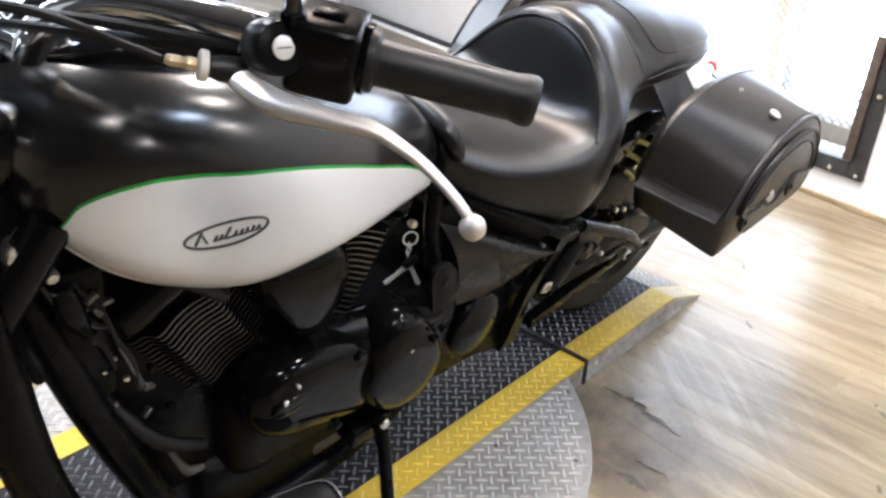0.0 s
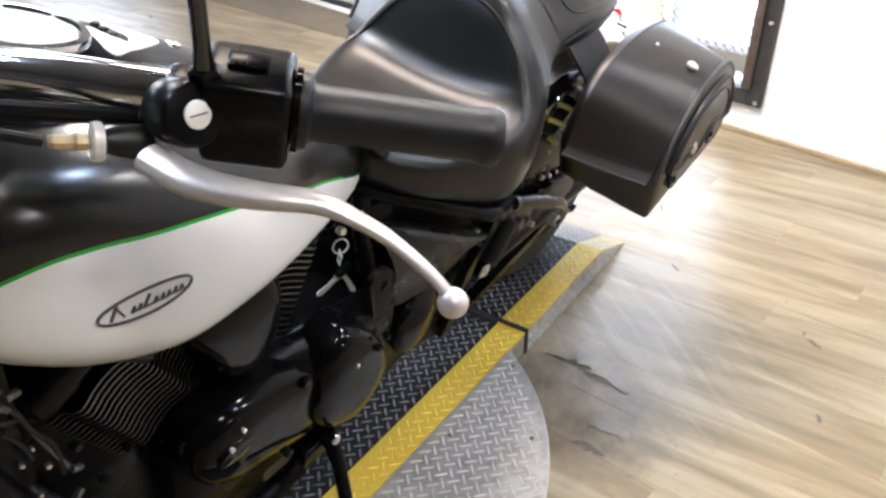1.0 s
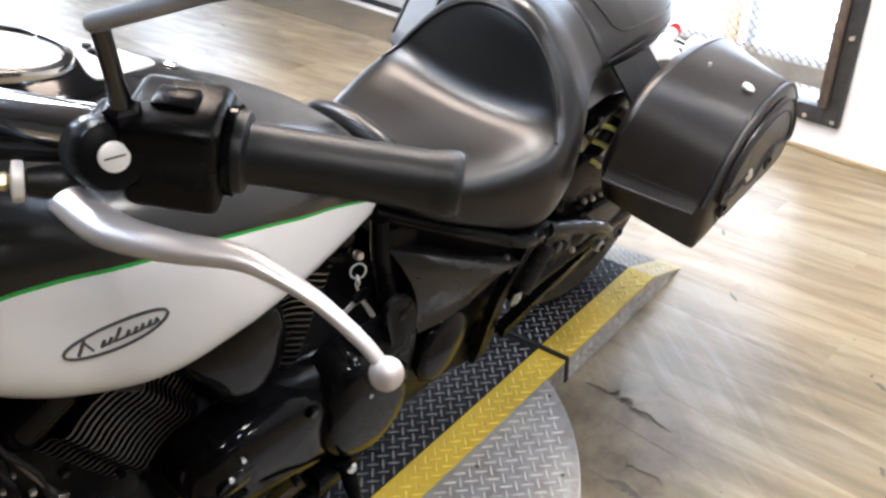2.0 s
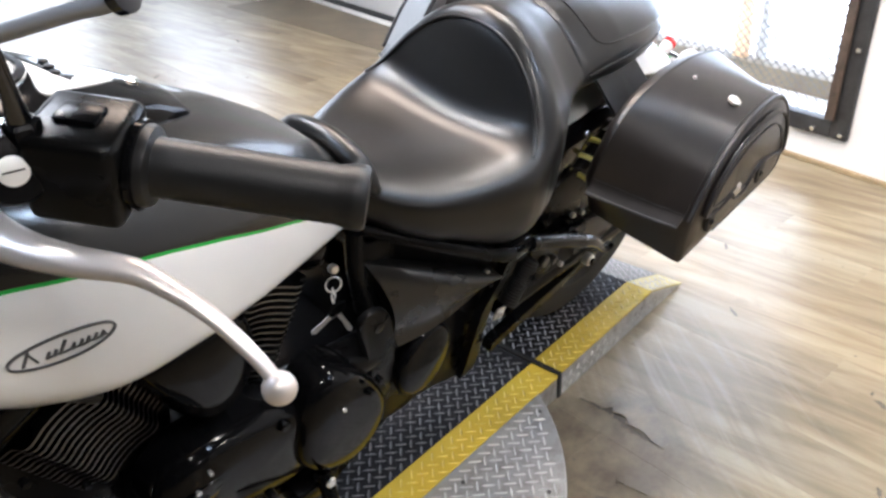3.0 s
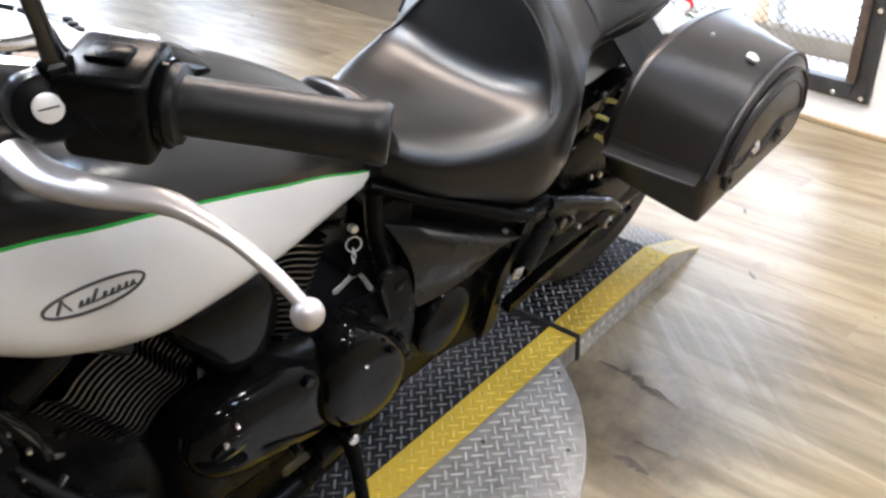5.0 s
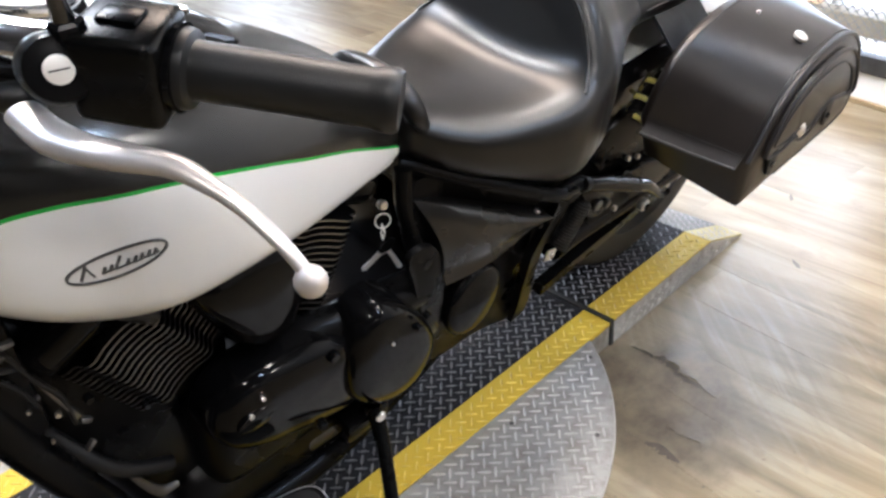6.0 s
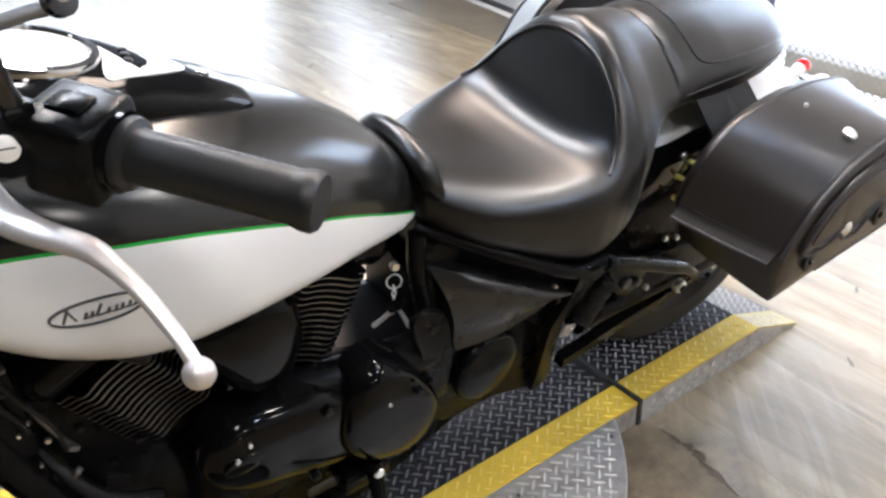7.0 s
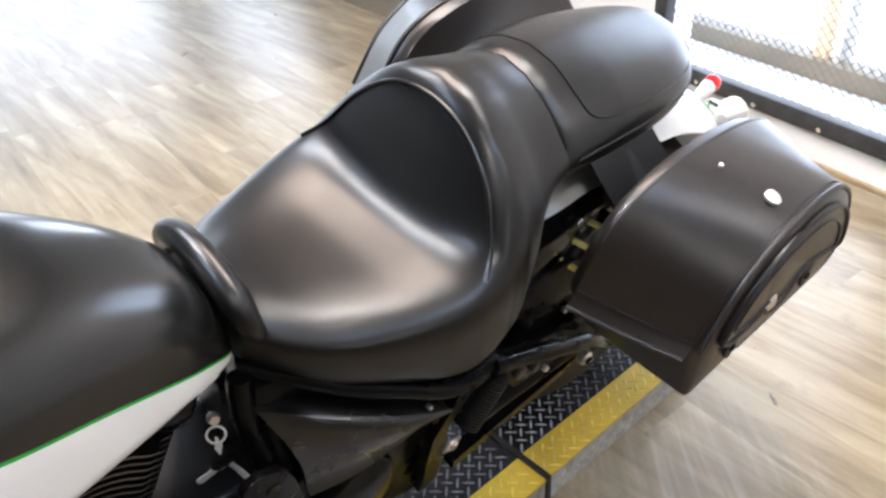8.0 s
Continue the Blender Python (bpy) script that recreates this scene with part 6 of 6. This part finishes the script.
# ---------------------------------------------------------------- saddle bags hung over the fender
IN = [(-0.042, 0.549), (-0.094, 0.640), (-0.082, 0.692), (-0.061, 0.738), (-0.026, 0.774), (0.03, 0.799), (0.10, 0.812), (0.19, 0.811), (0.285, 0.790), (0.36, 0.738), (0.405, 0.655), (0.405, 0.578), (0.30, 0.552), (0.12, 0.548)]
OUT = [(-0.012, 0.528), (-0.012, 0.616), (0.010, 0.655), (0.046, 0.708), (0.105, 0.750), (0.165, 0.769), (0.225, 0.775), (0.285, 0.764), (0.345, 0.722), (0.385, 0.660), (0.402, 0.605), (0.382, 0.566), (0.26, 0.552), (0.12, 0.542)]
BAG_IN = -0.250                               # the inner face; the outer one leans, further out at its foot


def bag_face(z):
    return -0.395 - (0.767 - z) * 0.113


def outline3(pts, n=6):
    """The bag's outline: sharp at its front lower corner and at the lid's front edge, smooth elsewhere."""
    loop = curve_points([(x, z, 0) for x, z in pts[1:]], n)
    return [(p.x, p.y) for p in loop] + [(pts[0][0] * (1 - u) + pts[-1][0] * u, pts[0][1] * (1 - u) + pts[-1][1] * u) for u in (0.8, 0.4, 0.0)] + [(pts[0][0] * (1 - u) + pts[1][0] * u, pts[0][1] * (1 - u) + pts[1][1] * u) for u in (0.25, 0.5, 0.75)]


def build_bag(m, label, strapped=True):
    b = thing("saddle_bag", m, label, "saddlebag", "saddlebags")
    b.matrix_world = m
    i3, o3 = outline3(IN), outline3(OUT)
    cx, cz = 0.18, 0.66

    def ring(u, d=0.0, s=1.0):
        """The outline at u from the inner to the outer face, d metres further out, shrunk by s."""
        out = []
        for a, c in zip(i3, o3):
            x, z = cx + ((a[0] * (1 - u) + c[0] * u) - cx) * s, cz + ((a[1] * (1 - u) + c[1] * u) - cz) * s
            out.append((x, BAG_IN * (1 - u) + bag_face(z) * u - d, z))
        return out

    rings = [ring(0, -0.02, 0.6), ring(0, -0.02, 0.95), ring(0, -0.008, 0.99), ring(0.03), ring(0.35, 0, 1.006), ring(0.7, 0, 1.004), ring(0.95), ring(1, 0.003, 0.994), ring(1, 0.007, 0.965), ring(1, 0.010, 0.8), ring(1, 0.011, 0.4)]
    body = part("bag_body", loft(bmesh.new(), rings), M_bag, b, "dark brown-black leather bag body", smooth=50)
    def edge(u, d, s, r):
        return tube(bmesh.new(), [Vector(p) for p in ring(u, d, s)][: 6 * (len(IN) - 2) + 1], r, 8)

    part("outer_piping", edge(1, 0.003, 0.999, 0.0048), M_bag_edge, b, "black piping along the outer edge")
    part("inner_piping", edge(0, 0, 1.0, 0.0038), M_bag_edge, b, "black piping along the inner edge")
    # the lid: a thin leather shell over the top, ending in a free front edge
    n = 6 * (len(IN) - 4) + 1

    def lid_row(u, lift):
        pts = ring(u)[:n]
        pts[0] = (pts[0][0] - 0.015, pts[0][1], pts[0][2] - 0.008)
        pts[1] = (pts[1][0] - 0.006, pts[1][1], pts[1][2] - 0.003)
        return [(x + (x - cx) * lift, yy, z + (z - cz) * lift) for x, yy, z in pts]

    us = (0.02, 0.2, 0.4, 0.6, 0.8, 0.955)
    rows = [lid_row(u, 0.018 + 0.010 * math.sin(math.pi * u)) for u in us]
    under = [lid_row(u, -0.004) for u in us[::-1]]
    part("lid", loft(bmesh.new(), [[r[k] for r in rows + under] for k in range(n)]), M_bag, b, "leather lid with a free front edge", smooth=50)
    part("lid_hem", tube(bmesh.new(), [r[0] for r in rows], 0.0034, 8, 4), M_bag_edge, b, "rolled hem along the lid's free edge")
    part("hem_stitching", tube(bmesh.new(), [r[2] for r in rows], 0.0012, 6, 4), M_bag_edge, b, "stitched line above the lid's hem")
    # a flap on the outer face, bound with cord, over short straps
    flap = [(0.018, 0.622), (0.030, 0.660), (0.064, 0.704), (0.118, 0.737), (0.175, 0.752), (0.225, 0.756), (0.278, 0.744), (0.330, 0.706), (0.362, 0.655), (0.362, 0.628), (0.300, 0.640), (0.250, 0.646), (0.215, 0.628), (0.190, 0.604), (0.150, 0.604), (0.128, 0.622), (0.075, 0.612)]

    def on_face(x, z, lift):
        return Vector((x, bag_face(z) - 0.011 - lift, z))

    def sheet(pts, thick, lift=0.0):
        """A piece of leather laid on the outer face."""
        bm = plate(bmesh.new(), pts, thick, SIDE, 0.0012)
        for v in bm.verts:
            v.co = on_face(v.co.x, v.co.z, lift - v.co.y)
        return bm

    part("lid_flap", sheet(rounded(flap, 4), 0.006), M_bag, b, "leather lid flap on the outer face")
    for k, (sx, sz, r) in enumerate(((0.985, 0.975, 0.0034), (0.84, 0.72, 0.0022))):
        loop = [on_face(x, z, 0.0065) for x, z in rounded([(0.19 + (x - 0.19) * sx, 0.668 + (z - 0.668) * sz) for x, z in flap], 4)]
        part("stitched_cord", tube(bmesh.new(), loop + loop[:1], r, 6), M_bag_edge, b, "dark cord trim on the flap")
    for x, z in ((0.060, 0.590), (0.265, 0.610)):
        st = part("strap", sheet(rounded([(x - 0.012, z + 0.030), (x + 0.012, z + 0.030), (x + 0.013, z), (x, z - 0.020), (x - 0.013, z)], 4), 0.005, 0.0015), M_seal, b, "short black strap")
        part("strap_stud", disc_bolt(bmesh.new(), on_face(x, z + 0.004, 0.0065), (0, -1, 0.1), 0.006, 0.004), M_black_gloss, st)
    part("concho", lathe(bmesh.new(), [(0.015, 0.0), (0.0155, 0.003), (0.012, 0.006), (0.004, 0.009), (0.001, 0.009)], on_face(0.150, 0.625, 0.003), (0, -1, 0.1), 12), M_alu, b, "metal concho button", smooth=20)
    part("lid_rivet", lathe(bmesh.new(), [(0.0115, -0.004), (0.012, 0.001), (0.009, 0.003), (0.002, 0.004)], (0.140, -0.360, 0.7855), (0.0, -0.30, 1), 20), M_rivet, b, "bright snap rivet on the lid")
    part("lid_rivet", lathe(bmesh.new(), [(0.003, -0.004), (0.0034, 0.0005), (0.0015, 0.0018)], (0.100, -0.290, 0.812), (-0.1, 0, 1), 12), M_arm, b)
    if strapped:
        # the wide strap from under the pillion to the bag, slotted down its middle
        back = LEFT.inverted()
        top, foot = ((-0.022, -0.112, 0.778), (0.146, -0.098, 0.762)), ((0.026, -0.236, 0.605), (0.190, -0.222, 0.605))
        mids = ((-0.017, -0.140, 0.750), (0.151, -0.126, 0.736)), ((0.006, -0.190, 0.682), (0.166, -0.172, 0.682))
        rings = []
        for l, r in zip(curve_points([top[0], mids[0][0], mids[1][0], foot[0]], 4), curve_points([top[1], mids[0][1], mids[1][1], foot[1]], 4)):
            out = Vector((0, -0.0025, 0.0015))
            rings.append([back @ (l + out), back @ (r + out), back @ (r - out), back @ (l - out)])
        yoke = part("yoke_strap", loft(bmesh.new(), rings), M_strap, b, "wide black yoke strap", smooth=30)
        slot = [[back @ (Vector(p) + Vector((dx, dy, 0.0))) for dx, dy in ((-0.011, -0.0045), (0.011, -0.0045), (0.011, 0.0), (-0.011, 0.0))] for p in ((0.066, -0.134, 0.741), (0.076, -0.156, 0.716), (0.086, -0.178, 0.689))]
        part("strap_slot", loft(bmesh.new(), slot), M_seal, yoke, "dark slot down the strap")
    return b


build_bag(FLANK, "brown-black leather saddlebag with piping, concho and straps, hung over the fender")


def mirrored_bag():
    """The far bag: the same shapes with y turned over."""
    b = build_bag(BIKE, "brown-black leather saddlebag on the motorcycle's far side", False)
    for o in b.children_recursive:
        for v in o.data.vertices:
            v.co = LEFT @ v.co + Vector((-0.015, 0, 0.062))
            v.co.y = -v.co.y
        o.data.flip_normals()
    return b


mirrored_bag()


# ---------------------------------------------------------------- keys in the ignition
def build_keys():
    k = thing("key_ring", FLANK, "bunch of keys on a steel ring hanging from the ignition lock", "keys")
    part("ignition_key", lathe(bmesh.new(), [(0.007, -0.006), (0.008, 0.0), (0.006, 0.005)], (-0.571, -0.112, 0.612), (-0.2, -1, 0.3), 16), M_alu, k, "key head in the lock")
    across, upward = Vector((0.72, -0.66, 0.20)), Vector((0.30, 0.30, 0.90)).normalized()
    ringp = [Vector((-0.573, -0.116, 0.584)) + 0.0118 * (across * math.cos(a) + upward * math.sin(a)) for a in np.linspace(0, 2 * math.pi, 28)]
    part("split_ring", tube(bmesh.new(), ringp, 0.0013, 8), M_key, k, "steel split ring")
    for i in range(3):
        z = 0.570 - i * 0.010
        lp = [(-0.573 + 0.004 * math.cos(a) * (1 if i % 2 else 0.3), -0.118 + 0.004 * math.sin(a) * (0.3 if i % 2 else 1), z + 0.006 * math.sin(a)) for a in np.linspace(0, 2 * math.pi, 12)]
        part("chain_link", tube(bmesh.new(), lp, 0.0011, 5), M_key, k)
    def key(angle, x, z, mat):
        m = Matrix.Translation((x, -0.122, z)) @ Matrix.Rotation(radians(-40), 4, "Z") @ Matrix.Rotation(radians(angle), 4, (0, 1, 0)) @ SIDE
        out = [(-0.006, 0.0), (-0.007, 0.008), (-0.004, 0.012), (0.004, 0.012), (0.007, 0.008), (0.006, 0.0), (0.0042, -0.003), (0.0046, -0.044), (0.0, -0.049), (-0.0046, -0.044), (-0.0035, -0.024), (-0.0025, -0.020), (-0.0035, -0.016), (-0.0035, -0.003)]
        part("key_blade", plate(bmesh.new(), out, 0.002, m), mat, k, "flat steel key", smooth=0)
    key(34, -0.580, 0.526, M_key)
    key(-30, -0.566, 0.526, M_key)
    part("key_head", plate(bmesh.new(), rounded([(-0.590, 0.545), (-0.573, 0.553), (-0.556, 0.545), (-0.560, 0.533), (-0.573, 0.529), (-0.586, 0.533)]), 0.006, side_at(-0.124), 0.001), M_black_plastic, k, "black plastic key head")
    return k


build_keys()
